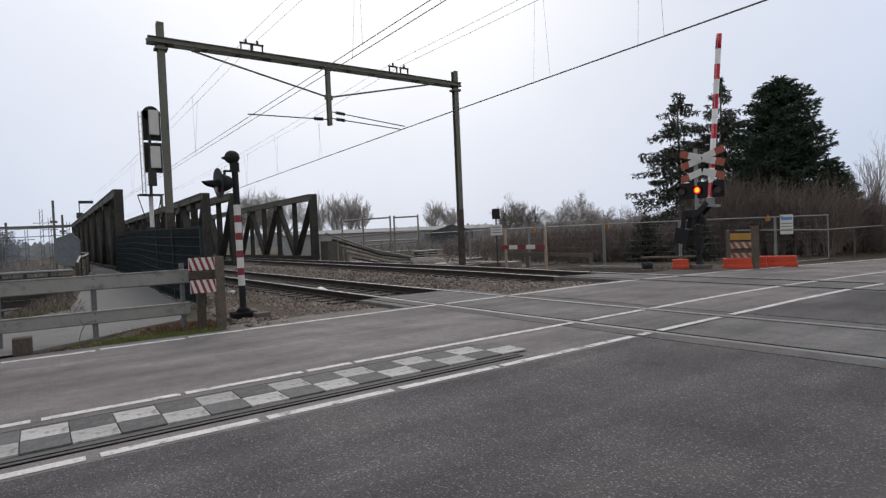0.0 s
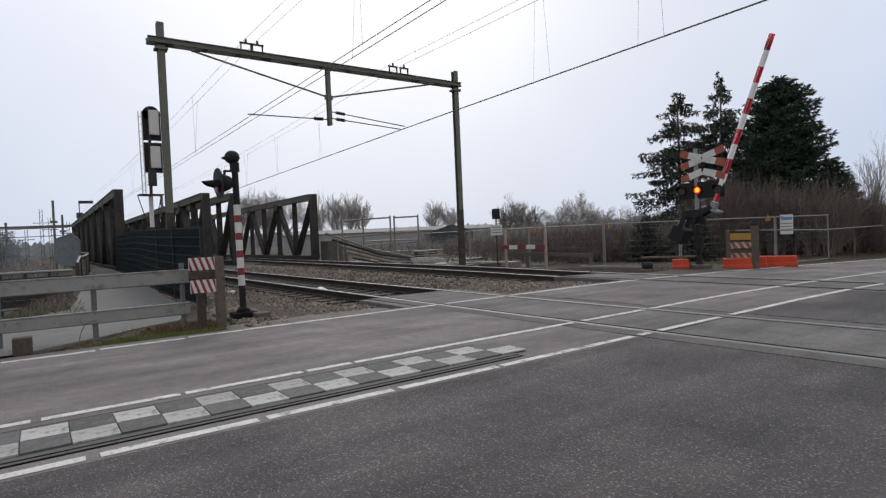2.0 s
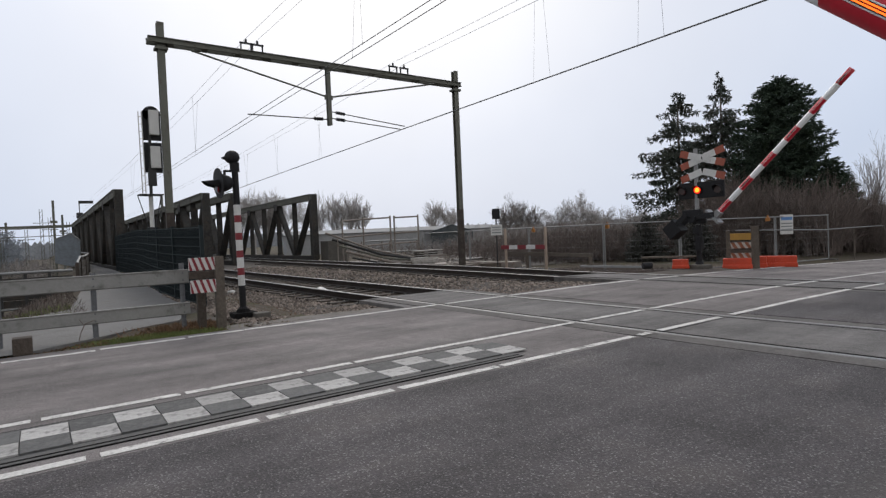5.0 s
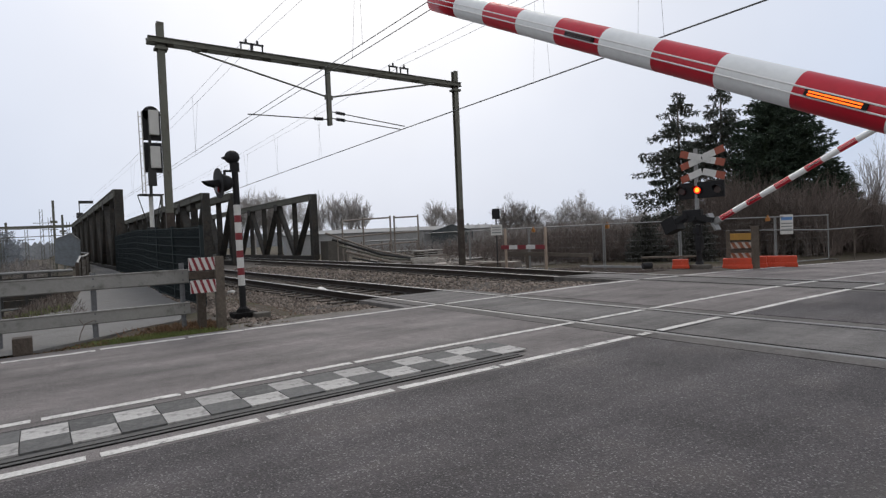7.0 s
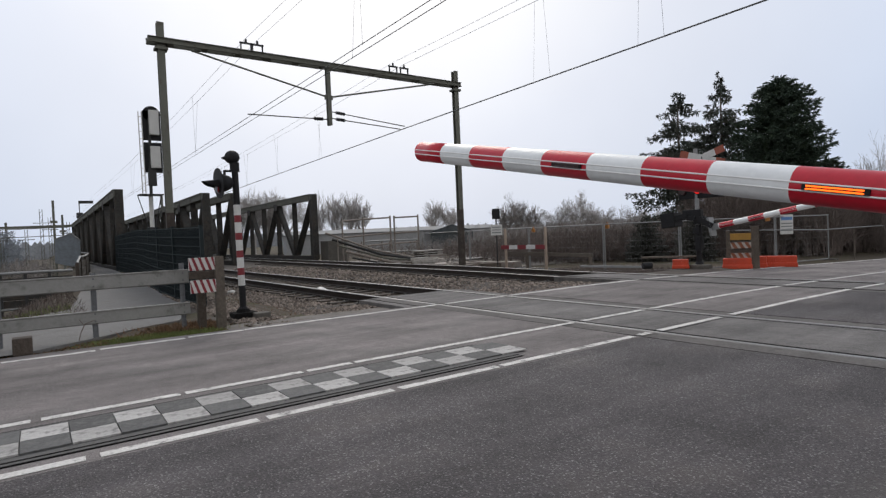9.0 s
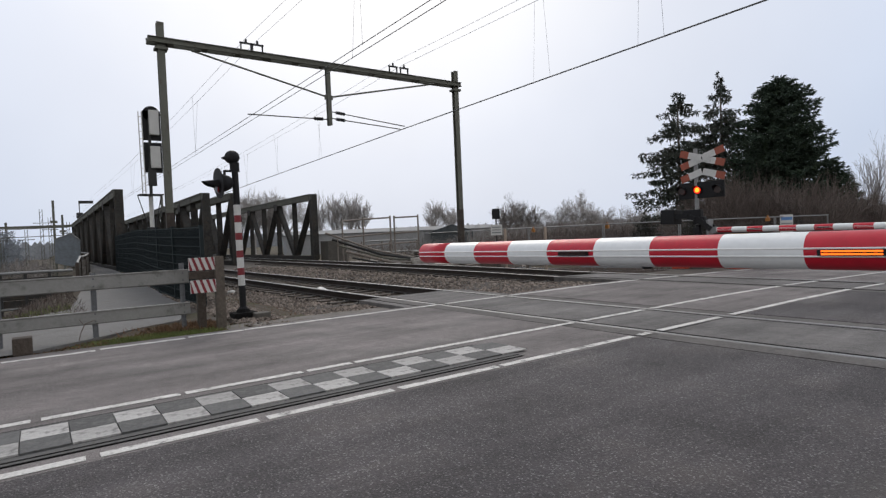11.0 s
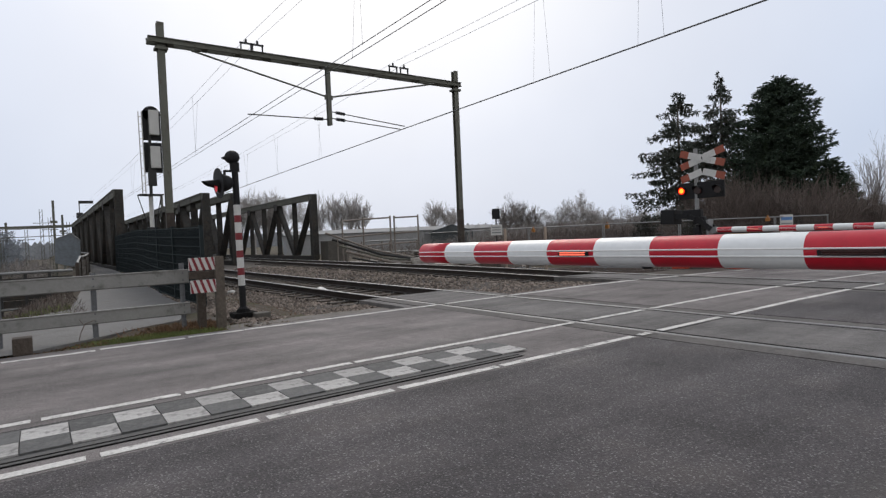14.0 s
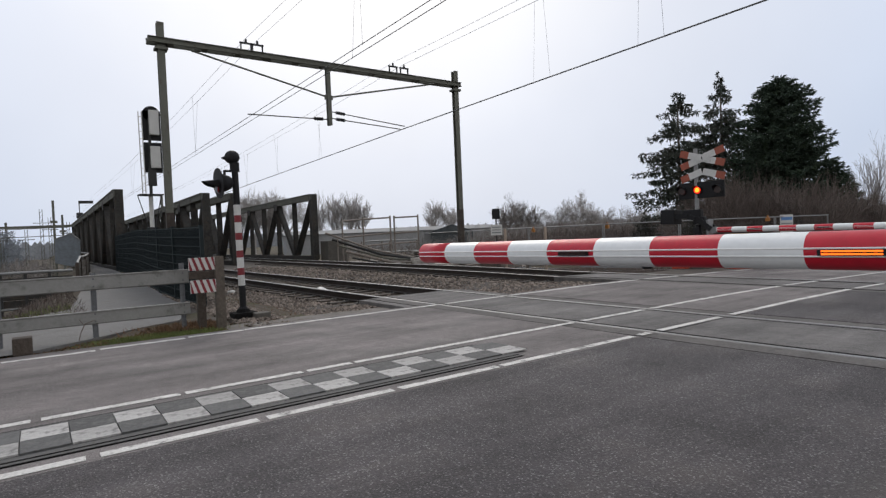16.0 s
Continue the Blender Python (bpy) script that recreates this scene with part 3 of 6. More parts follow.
# ---- catenary portal ----
def make_portal():
    y = 19.0
    th = thing("catenary_portal", (0, y, -0.3), "grey-green steel catenary portal spanning two tracks", "catenary portal")
    for x in (3.33, 14.50):
        bm = bmesh.new()
        h_profile(bm, (x, 0, 0), (x, 0, 8.27), 0.20, 0.20, 0.025)
        mast = part("mast", bm, M_STEEL, th)
        bm = bmesh.new()
        bevel_box(bm, (x, 0, 1.3), (0.212, 0.212, 2.4), 0.008)
        part("foot_sleeve", bm, M_SLEEVE, mast, "dark rust-brown sleeve round the mast foot")
        bm = bmesh.new()
        bevel_box(bm, (x, 0, -0.08), (0.5, 0.5, 0.5), 0.03)
        part("footing", bm, M_CONCRETE, th)
        for z, w, h in ((7.47, 0.36, 0.08), (7.77, 0.32, 0.05)):
            bm = bmesh.new()
            box(bm, (x, 0, z), (w, 0.34, h))
            part("bracket", bm, M_STEEL, th)
    bm = bmesh.new()
    for dy in (-0.14, 0.14):
        box(bm, (8.83, dy, 7.70), (11.75, 0.02, 0.16))
        box(bm, (8.83, dy * 1.2, 7.78), (11.75, 0.07, 0.014))
        box(bm, (8.83, dy * 1.2, 7.62), (11.75, 0.07, 0.014))
    for i in range(12):
        box(bm, (3.6 + i, 0, 7.70), (0.18, 0.27, 0.17))
    part("crossbeam", bm, M_STEEL, th)
    bm = bmesh.new()
    h_profile(bm, (8.77, 0, 5.58), (8.77, 0, 7.6), 0.14, 0.16, 0.02)
    box(bm, (8.77, 0, 6.58), (0.3, 0.06, 0.16))
    part("drop_post", bm, M_STEEL, th)
    for a, b in (((4.2, 0, 7.56), (8.7, 0, 6.60)), ((13.7, 0, 7.68), (8.84, 0, 6.60))):
        bm = bmesh.new()
        rod(bm, a, b, 0.032, seg=6)
        part("stay", bm, M_STEEL, th)
    arms = [((8.7, 0, 5.79), (5.85, 0, 5.73)), ((8.85, 0, 5.84), (11.75, 0, 5.66)), ((8.85, 0, 6.08), (11.95, 0, 5.79))]
    for a, b in arms:
        arm_bm = bmesh.new()
        rod(arm_bm, a, b, 0.02, seg=6)
        d = (Vector(b) - Vector(a)).normalized()
        part("registration_arm", arm_bm, M_STEEL_DK, th)
        bm = bmesh.new()
        for k in range(4):
            q = Vector(a) + d * (0.2 + 0.09 * k)
            rod(bm, q, q + d * 0.05, 0.07, 0.05, seg=8)
        part("insulator", bm, M_BLACK, th)
    for x0 in (5.74, 6.12, 11.36, 11.86):
        bm = bmesh.new()
        for dx in (0, 0.33):
            box(bm, (x0 + dx, 0, 7.92), (0.035, 0.06, 0.32))
        box(bm, (x0 + 0.165, 0, 8.06), (0.40, 0.06, 0.05))
        rod(bm, (x0 + 0.165, 0, 8.06), (x0 + 0.165, 0, 8.2), 0.05, 0.03, seg=6)
        part("wire_support", bm, M_STEEL_DK, th)
    return th


make_portal()


# ---- overhead wires ----
def wire_curve(name, pts, r, label):
    cu = bpy.data.curves.new(name, "CURVE")
    cu.dimensions, cu.bevel_depth, cu.bevel_resolution = "3D", r, 0
    sp = cu.splines.new("POLY")
    sp.points.add(len(pts) - 1)
    for pt, co in zip(sp.points, pts):
        pt.co = (*co, 1)
    cu.materials.append(M_WIRE)
    return tagged(new(name, cu), label, "overhead wire", "overhead wires")


def messenger_z(y, z0, sag):
    """Sag between supports at y = 19 and every 60 m."""
    u = ((y - 19) % 60) / 60
    return z0 - 4 * sag * u * (1 - u)


def make_wires():
    for base, cx in ((0, 6.01), (1, 11.78)):
        drift = 0.030 if base else 0.0
        xs = lambda y: cx + drift * max(0, y - 19) 
        rise = lambda y: 0.0088 * max(0, 19 - y) if base else 0.0
        ys = list(range(-41, 140, 4))
        for dx in ((-0.05, 0.05) if base else (-0.13, 0.14)):
            wire_curve("contact_wire", [(xs(y) + dx, y, 5.34 + rise(y) + (0.02 if dx > 0 else 0)) for y in ys], 0.011, "thin grooved overhead contact wire")
        mx = [(5.91, 6.29), (11.53, 12.03)][base]
        for x0 in mx:
            wire_curve("messenger_wire", [(x0 + drift * max(0, y - 19), y, messenger_z(y, 7.92, 0.3)) for y in ys], 0.0065, "sagging overhead messenger wire")
        for k, y in enumerate((4, 7.5, 11, 27, 34, 41, 48)):
            for dx, x0 in ((-0.08, mx[0]), (0.08, mx[1])):
                yy = y + (0.8 if dx > 0 else 0)
                wire_curve("dropper_wire", [(xs(yy) + dx, yy, 5.34 + rise(yy)), (x0 + drift * max(0, yy - 19), yy, messenger_z(yy, 7.92, 0.3))], 0.004, "thin vertical dropper wire")


make_wires()


# ---- railway bridges ----
def make_truss(x, y0, label, z1=4.14):
    length, panel, z0 = 47.6, 3.4, -0.1
    th = thing("bridge_truss", (x, y0, 0), label, "bridge truss", "bridge trusses")
    bm = bmesh.new()
    box(bm, (0, length / 2, z1 - 0.22), (0.42, length, 0.04))
    box(bm, (0, length / 2, z1 + 0.14), (0.50, length, 0.05))
    for s in (-1, 1):
        box(bm, (s * 0.17, length / 2, z1 - 0.04), (0.04, length, 0.36))
        for i in range(14):
            box(bm, (s * 0.2, i * panel + 0.1, z1 - 0.04), (0.02, 0.7, 0.34))
    part("top_chord", bm, M_CHORD, th, "grey-green riveted top chord")
    bm = bmesh.new()
    box(bm, (0, length / 2, z0), (0.42, length, 0.5))
    part("bottom_chord", bm, M_BRIDGE, th)
    for i in range(15):
        y = i * panel
        bm = bmesh.new()
        if i in (0, 14):
            h_profile(bm, (0, y, z0), (0, y, z1 + 0.12), 0.44, 0.4, 0.04)
            box(bm, (0, y, (z0 + z1) / 2), (0.40, 0.36, z1 - z0))
            part("end_post", bm, M_BRIDGE, th)
        else:
            h_profile(bm, (0, y, z0), (0, y, z1 - 0.1), 0.28, 0.27, 0.03)
            for k in range(9):
                box(bm, (0.11, y, z0 + 0.4 + 0.4 * k), (0.02, 0.24, 0.07))
            part("upright", bm, M_BRIDGE, th)
    for i in range(14):
        a, b = ((z0, z1 - 0.15) if i % 2 else (z1 - 0.15, z0))
        bm = bmesh.new()
        h_profile(bm, (0, i * panel, a), (0, (i + 1) * panel, b), 0.32, 0.30, 0.035)
        part("diagonal", bm, M_BRIDGE, th)
    # gussets
    bm = bmesh.new()
    box(bm, (0, 0, 0), (0.02, 0.8, 0.5))
    plate = finish(bm, "gusset_plate", M_BRIDGE)
    for i in range(2, 14, 2):
        for s in (-0.215, 0.215):
            share("gusset_plate", plate, th, (s, i * panel, z1 - 0.35))


make_truss(3.75, 36.0, "dark riveted steel truss beside the footpath", 4.30)
make_truss(8.30, 36.0, "dark riveted steel truss between the bridges")
make_truss(9.90, 36.0, "dark riveted steel truss between the bridges")
make_truss(15.2, 36.2, "dark riveted steel truss beside the works area")


def make_boarded_screen():
    th = thing("boarded_screen", (3.98, 36.4, 0), "brown weathered boarding behind the steel truss", "boarding")
    for k in range(36):
        bm = bmesh.new()
        bevel_box(bm, (0.012 * (k % 2), 0.42 * k + 0.2, 0.86), (0.03, 0.40, 2.0 - 0.05 * ((k * 7) % 3)), 0.006)
        part("board", bm, M_BOARD_BROWN, th)


make_boarded_screen()


# ---- green mesh fence along the path ----
def make_mesh_fence():
    th = thing("mesh_fence", (0, 0, 0), "dark green steel mesh fence beside the footpath", "fence")
    pts = [(2.50, 11.3), (2.41, 13.5), (2.47, 15.9), (2.62, 18.3), (2.82, 20.8), (2.97, 23.2), (3.08, 25.6), (3.18, 28.1), (3.28, 30.6), (3.37, 33.1), (3.46, 35.6)]
    top = lambda y: min(1.85, 1.50 + 0.025 * (y - 11))
    for x, y in pts:
        bm = bmesh.new()
        bevel_box(bm, (x, y, top(y) / 2 - 0.05), (0.06, 0.06, top(y) + 0.15), 0.006)
        box(bm, (x, y, top(y) + 0.03), (0.075, 0.075, 0.02))
        part("post", bm, M_GREEN_WIRE, th)
    for (xa, ya), (xb, yb) in zip(pts, pts[1:]):
        d = Vector((xb - xa, yb - ya, 0))
        rot = d.to_track_quat("Y", "Z").to_matrix()
        h = top((ya + yb) / 2)
        bm = bmesh.new()
        for i in range(50):
            q = Vector((xa, ya, 0)) + d * (i + 0.5) / 50
            box(bm, (q.x, q.y, h / 2 + 0.01), (0.006, 0.007, h - 0.02), rot)
        for k in range(9):
            za, zb = 0.05 + (top(ya) - 0.06) * k / 8, 0.05 + (top(yb) - 0.06) * k / 8
            for dx in (-0.012, 0.012):
                beam(bm, (xa + dx, ya, za), (xb + dx, yb, zb), 0.010, 0.014)
        part("mesh_panel", bm, M_GREEN_WIRE, th)
        bm = bmesh.new()
        beam(bm, (xa + 0.035, ya, h / 2), (xb + 0.035, yb, h / 2), 0.006, h - 0.1)
        part("screen_sheet", bm, M_GREEN, th, "dark green screening sheet")


make_mesh_fence()


# ---- guardrail ----
def make_guardrail():
    y = 8.8
    th = thing("guardrail", (0, y, 0), "grey galvanised two-rail guardrail beside the footpath", "guardrail")
    for x in (-3.5, -2.45, -1.45, -0.44, 0.57, 1.66):
        bm = bmesh.new()
        rod(bm, (x, 0.03, -0.05), (x, 0.03, 0.86 if x < 1.6 else 0.92), 0.034, seg=12)
        for z in (0.73, 0.27):
            rod(bm, (x, 0.03, z - 0.09), (x, 0.03, z - 0.05), 0.046, seg=12)
            rod(bm, (x, 0.03, z + 0.05), (x, 0.03, z + 0.09), 0.046, seg=12)
            box(bm, (x, -0.01, z), (0.10, 0.012, 0.17))
            for dz in (-0.05, 0.05):
                rod(bm, (x, -0.05, z + dz), (x, -0.03, z + dz), 0.012, seg=6)
        part("post", bm, M_POST, th)
    for zc, h in ((0.73, 0.20), (0.27, 0.175)):
        bm = bmesh.new()
        prof = [(0.0, -h / 2), (-0.022, -h / 2 + 0.012), (-0.024, h / 2 - 0.022), (-0.034, h / 2 - 0.014), (-0.034, h / 2), (0.03, h / 2), (0.03, h / 2 - 0.012), (0.004, h / 2 - 0.012), (0.004, -h / 2)]
        ends = []
        for x in (-6.5, 1.74):
            ends.append([bm.verts.new((x, -0.02 + py, zc + pz)) for py, pz in prof])
        n = len(prof)
        for k in range(n):
            bm.faces.new((ends[0][k], ends[0][(k + 1) % n], ends[1][(k + 1) % n], ends[1][k]))
        bm.faces.new(ends[0])
        bm.faces.new(ends[1][::-1])
        bmesh.ops.recalc_face_normals(bm, faces=bm.faces)
        part("rail", bm, M_RAILING, th)


make_guardrail()


# ---- striped boards on timber posts ----
def stripes(parent, x0, x1, z0, z1, y, n, lean, mat_a, mat_b, name="stripe"):
    """A board with slanting stripes, built as separate slats on a backing."""
    bm = bmesh.new()
    bevel_box(bm, ((x0 + x1) / 2, y + 0.012, (z0 + z1) / 2), (x1 - x0, 0.02, z1 - z0), 0.004)
    board = part("board", bm, mat_a, parent)
    w = (x1 - x0) / n
    for i in range(-1, n + 1):
        a, b = x0 + w * (i + 0.1), x0 + w * (i + 0.55)
        quad = [(a + lean, z1), (b + lean, z1), (b, z0), (a, z0)]
        quad = [(min(max(q, x0), x1), z) for q, z in quad]
        if abs(quad[0][0] - quad[1][0]) < 0.004 and abs(quad[2][0] - quad[3][0]) < 0.004:
            continue
        bm = bmesh.new()
        front = [bm.verts.new((q, y - 0.002, z)) for q, z in quad]
        back = [bm.verts.new((q, y + 0.004, z)) for q, z in quad]
        bm.faces.new(front)
        bm.faces.new(back[::-1])
        for k in range(4):
            bm.faces.new((front[k], back[k], back[(k + 1) % 4], front[(k + 1) % 4]))
        bmesh.ops.remove_doubles(bm, verts=bm.verts, dist=0.0005)
        bmesh.ops.recalc_face_normals(bm, faces=bm.faces)
        part(name, bm, mat_b, board)
    return board


def make_striped_boards():
    th = thing("warning_board_fence", (0, 0, 0), "two red and white striped boards on timber posts", "warning board")
    for x, y, w, z in ((2.085, 8.46, 0.125, 1.0), (1.86, 8.62, 0.11, 0.86)):
        bm = bmesh.new()
        bevel_box(bm, (x, y, z / 2 - 0.1), (w, 0.10, z + 0.2), 0.012)
        part("post", bm, M_WOOD if x > 2 else M_WOOD_DK, th)
    bm = bmesh.new()
    bevel_box(bm, (1.88, 8.50, 0.745), (0.38, 0.05, 0.1), 0.008)
    part("crosspiece", bm, M_WOOD_DK, th)
    stripes(th, 1.675, 2.02, 0.815, 0.99, 8.40, 4, -0.06, M_WHITE, M_RED)
    stripes(th, 1.685, 2.025, 0.50, 0.68, 8.40, 4, -0.06, M_WHITE, M_RED)


make_striped_boards()


def make_block():
    bm = bmesh.new()
    bevel_box(bm, (0, 0, 0.085), (0.19, 0.2, 0.2), 0.015)
    whole("concrete_block", bm, M_WOOD_DK, (-0.20, 8.2, 0.0), "dark weathered marker block on the road verge", "concrete block")
    bm = bmesh.new()
    bevel_box(bm, (0, 0, 0.02), (0.24, 0.2, 0.1), 0.02)
    whole("concrete_slab", bm, M_CONCRETE, (2.82, 8.95, 0.0), "small pale concrete slab beside the post", "concrete slab")


make_block()


# ---- crossing post with bell and lamp ----
def make_crossing_post():
    th = thing("crossing_post", (2.61, 9.2, 0), "red and white banded level crossing post with bell and lamp", "crossing post", )
    th.rotation_euler = (0, radians(-0.6), 0)
    bm = bmesh.new()
    bevel_box(bm, (0, 0, 0.02), (0.36, 0.34, 0.12), 0.03)
    rod(bm, (0, 0, 0.06), (0, 0, 0.13), 0.13, 0.09, seg=14)
    part("base", bm, M_DARK, th)
    bm = bmesh.new()
    rod(bm, (0, 0, 0.05), (0, 0, 2.42), 0.050, seg=16)
    rod(bm, (0, 0, 2.30), (0, 0, 2.44), 0.072, seg=16)
    rod(bm, (0, 0, 0.09), (0, 0, 0.16), 0.085, 0.06, seg=16)
    part("pole", bm, M_BLACK, th)
    z = 0.50
    for k in range(9):
        h = 0.166 if k % 2 == 0 else 0.112
        bm = bmesh.new()
        rod(bm, (0, 0, z), (0, 0, z + h), 0.053, seg=16)
        part("band", bm, M_WHITE if k % 2 == 0 else M_RED, th, "white band" if k % 2 == 0 else "red band", smooth=False)
        z += h
    bm = bmesh.new()
    bmesh.ops.create_uvsphere(bm, u_segments=16, v_segments=10, radius=0.115, matrix=Matrix.Translation((-0.03, 0, 2.525)) @ Matrix.Diagonal((1, 1, 0.95, 1)))
    rod(bm, (-0.19, 0, 2.51), (-0.12, 0, 2.51), 0.012, 0.04, seg=8)
    rod(bm, (0, 0, 2.42), (0, 0, 2.47), 0.05, seg=10)
    part("bell", bm, M_BLACK, th, "black round warning bell", smooth=False)
    bracket_bm = bmesh.new()
    rod(bracket_bm, (-0.04, 0, 2.31), (-0.16, 0, 2.31), 0.018, seg=8)
    rod(bracket_bm, (-0.16, 0, 2.32), (-0.16, 0, 2.18), 0.02, seg=8)
    part("bracket", bracket_bm, M_BLACK, th)
    # lamp head turned to the lane on the far side, on an oval backing plate
    bm = bmesh.new()
    d = Vector((-0.995, -0.06, -0.06)).normalized()
    c = Vector((-0.20, 0, 2.12))
    rod(bm, c + d * -0.02, c + d * 0.06, 0.14, 0.13, seg=18)
    rod(bm, c + d * -0.12, c + d * -0.02, 0.10, 0.14, seg=18)
    rod(bm, c + d * -0.16, c + d * -0.12, 0.05, 0.10, seg=14)
    rod(bm, c + d * 0.05, c + d * 0.065, 0.235, seg=28)
    lamp = part("lamp", bm, M_BLACK, th, "black signal lamp with long hood on an oval plate", smooth=False)
    bm = bmesh.new()
    side = Vector((-d.y, d.x, 0))
    e = c + Vector((0, 0, -0.06))
    for i in range(13):
        a = radians(-20 + 220 * i / 12)
        p0 = e + d * 0.065 + side * math.cos(a) * 0.12 + Vector((0, 0, math.sin(a) * 0.12))
        p1 = e + d * (0.10 + 0.21 * max(0, math.sin(a)) ** 0.6) + side * math.cos(a) * 0.11 + Vector((0, 0, math.sin(a) * 0.105))
        q0, q1 = bm.verts.new(p0), bm.verts.new(p1)
        if i:
            bm.faces.new((last[0], q0, q1, last[1]))
        last = (q0, q1)
    bmesh.ops.solidify(bm, geom=bm.faces[:], thickness=0.008)
    part("hood", bm, M_BLACK, lamp)
    bm = bmesh.new()
    rod(bm, e + d * 0.065, e + d * 0.085, 0.105, 0.09, seg=16)
    part("lens", bm, M_LENS_OFF, lamp, "dull red lens")
    bm = bmesh.new()
    rod(bm, (0, 0.002, 0), (0, -0.002, 0), 0.075, seg=16)
    bm.normal_update()
    for q in bm.faces:
        q.material_index = 1 if q.normal.y < -0.9 else 0
    turn = Matrix.Rotation(math.atan2(d.x, -d.y), 4, "Z")
    at = Matrix.Translation(e + d * 0.098) @ turn
    return part("lamp_glow", bm, [M_LENS_OFF, M_DIM], th, "glowing red warning light"), at


post_glow, post_glow_at = make_crossing_post()


# ---- railway signal seen from behind ----
def make_signal():
    th = thing("railway_signal", (3.88, 26.0, 0), "tall railway signal with two black heads on a white pole", "railway signal")
    bm = bmesh.new()
    rod(bm, (0, 0, -0.4), (0, 0, 3.3), 0.085, seg=12)
    part("pole", bm, M_WHITE, th)
    bm = bmesh.new()
    rod(bm, (0.02, 0, 3.3), (0.1, 0, 6.6), 0.06, seg=10)
    box(bm, (0, 0, 3.32), (0.9, 0.6, 0.05))
    box(bm, (0.1, 0, 4.05), (0.3, 0.2, 0.7))
    part("upper_pole", bm, M_STEEL_DK, th)
    for z0, z1, arch in ((5.58, 6.98, True), (4.25, 5.48, False)):
        bm = bmesh.new()
        box(bm, (0.18, 0.05, (z0 + z1) / 2 - (0.1 if arch else 0)), (0.66, 0.12, z1 - z0 - (0.2 if arch else 0)))
        if arch:
            g = rod(bm, (0.18, -0.01, z1 - 0.33), (0.18, 0.11, z1 - 0.33), 0.33, seg=20)
        head = part("signal_head", bm, M_BLACK, th, "black rounded signal screen")
        bm = bmesh.new()
        bevel_box(bm, (0.24, -0.12, (z0 + z1) / 2), (0.36, 0.22, (z1 - z0) * 0.72), 0.03)
        part("lamp_case", bm, M_WHITE, head, "pale grey lamp housing")
    bm = bmesh.new()
    for x in (-0.30, -0.18):
        rod(bm, (x, -0.1, 3.3), (x - 0.02, -0.1, 6.7), 0.02, seg=6)
    for i in range(11):
        rod(bm, (-0.31, -0.1, 3.5 + 0.3 * i), (-0.17, -0.1, 3.5 + 0.3 * i), 0.014, seg=6)
    part("ladder", bm, M_WHITE, th, "pale narrow ladder")
    bm = bmesh.new()
    for a, b in (((-0.45, 0.3, 3.35), (-0.1, 0.05, 1.9)), ((0.45, 0.3, 3.35), (0.1, 0.05, 1.9))):
        rod(bm, a, b, 0.02, seg=6)
    box(bm, (0, 0, 1.2), (0.32, 0.3, 1.6))
    part("bracket", bm, M_STEEL_DK, th)


make_signal()


# ---- level crossing barriers ----
def make_arm(name, at, rz, length, bands, band_len, lamps, face, label, weight=True):
    """The swinging arm of a barrier about its pivot: boom along +x, counterweight along -x, front along -y * face."""
    th = thing(name, at, label, "barrier arm", "level crossing barrier arms")
    off = -0.35
    r = 0.074
    x1 = length
    k = 0
    while x1 > 0.48:
        x0 = max(0.44, x1 - band_len)
        bm = bmesh.new()
        rod(bm, (x0, 0, off), (x1, 0, off), r, seg=28, caps=k == 0)
        for f in bm.faces:
            f.smooth = len(f.verts) == 4
        red = k % 2 == 0
        part("red_band" if red else "white_band", bm, M_BOOM_R if red else M_BOOM_W, th)
        x1 = x0
        k += 1
    for dz in (0.011, -0.019):
        bm = bmesh.new()
        rod(bm, (0.5, -face * (r - 0.001), off + dz), (length - 0.01, -face * (r - 0.001), off + dz), 0.0036, seg=6)
        part("trim_line", bm, M_TRIM, th, "thin white trim line")
    bm = bmesh.new()
    box(bm, (0.46, 0, off), (0.24, 0.165, 0.165))
    box(bm, (0.36, 0, off + 0.02), (0.06, 0.26, 0.52))
    part("clamp", bm, M_GALV, th, "grey metal boom clamp")
    bm = bmesh.new()
    for s in (-1, 1):
        beam(bm, (0.44, s * 0.11, off + 0.02), (0.12, s * 0.14, -0.06), 0.03, 0.15)
        beam(bm, (0.14, s * 0.14, -0.05), (-0.20, s * 0.15, 0.04), 0.03, 0.13)
        if weight:
            beam(bm, (-0.18, s * 0.15, 0.04), (-0.62, s * 0.15, 0.0), 0.03, 0.10)
    rod(bm, (0, -0.2, 0), (0, 0.2, 0), 0.05, seg=12)
    part("swing_frame", bm, M_BLACK, th)
    if weight:
        bm = bmesh.new()
        bevel_box(bm, (-0.78, 0, -0.02), (0.36, 0.40, 0.42), 0.02)
        part("counterweight", bm, M_BLACK, th, "black counterweight box")
    flaps = []
    for lx, ln, phase, lit in lamps:
        bm = bmesh.new()
        box(bm, (lx, -face * (r + 0.004), off - 0.004), (ln + 0.03, 0.010, 0.022))
        part("lamp_case", bm, M_BLACK, th, "dark lamp strip on the boom")
        bm = bmesh.new()
        for dz in (-0.0055, 0.0055):
            box(bm, (0, 0, dz), (ln, 0.002, 0.0065))
        bm.normal_update()
        for q in bm.faces:
            q.material_index = 1 if q.normal.y * -face > 0.9 else 0
        at_strip = (lx, -face * (r + 0.0115), off - 0.004)
        fl = part("lamp_strip", bm, [M_LENS_OFF, lit], th, "amber warning lamp strip", at=at_strip)
        flaps.append((fl, phase, at_strip, face))
    return th, flaps


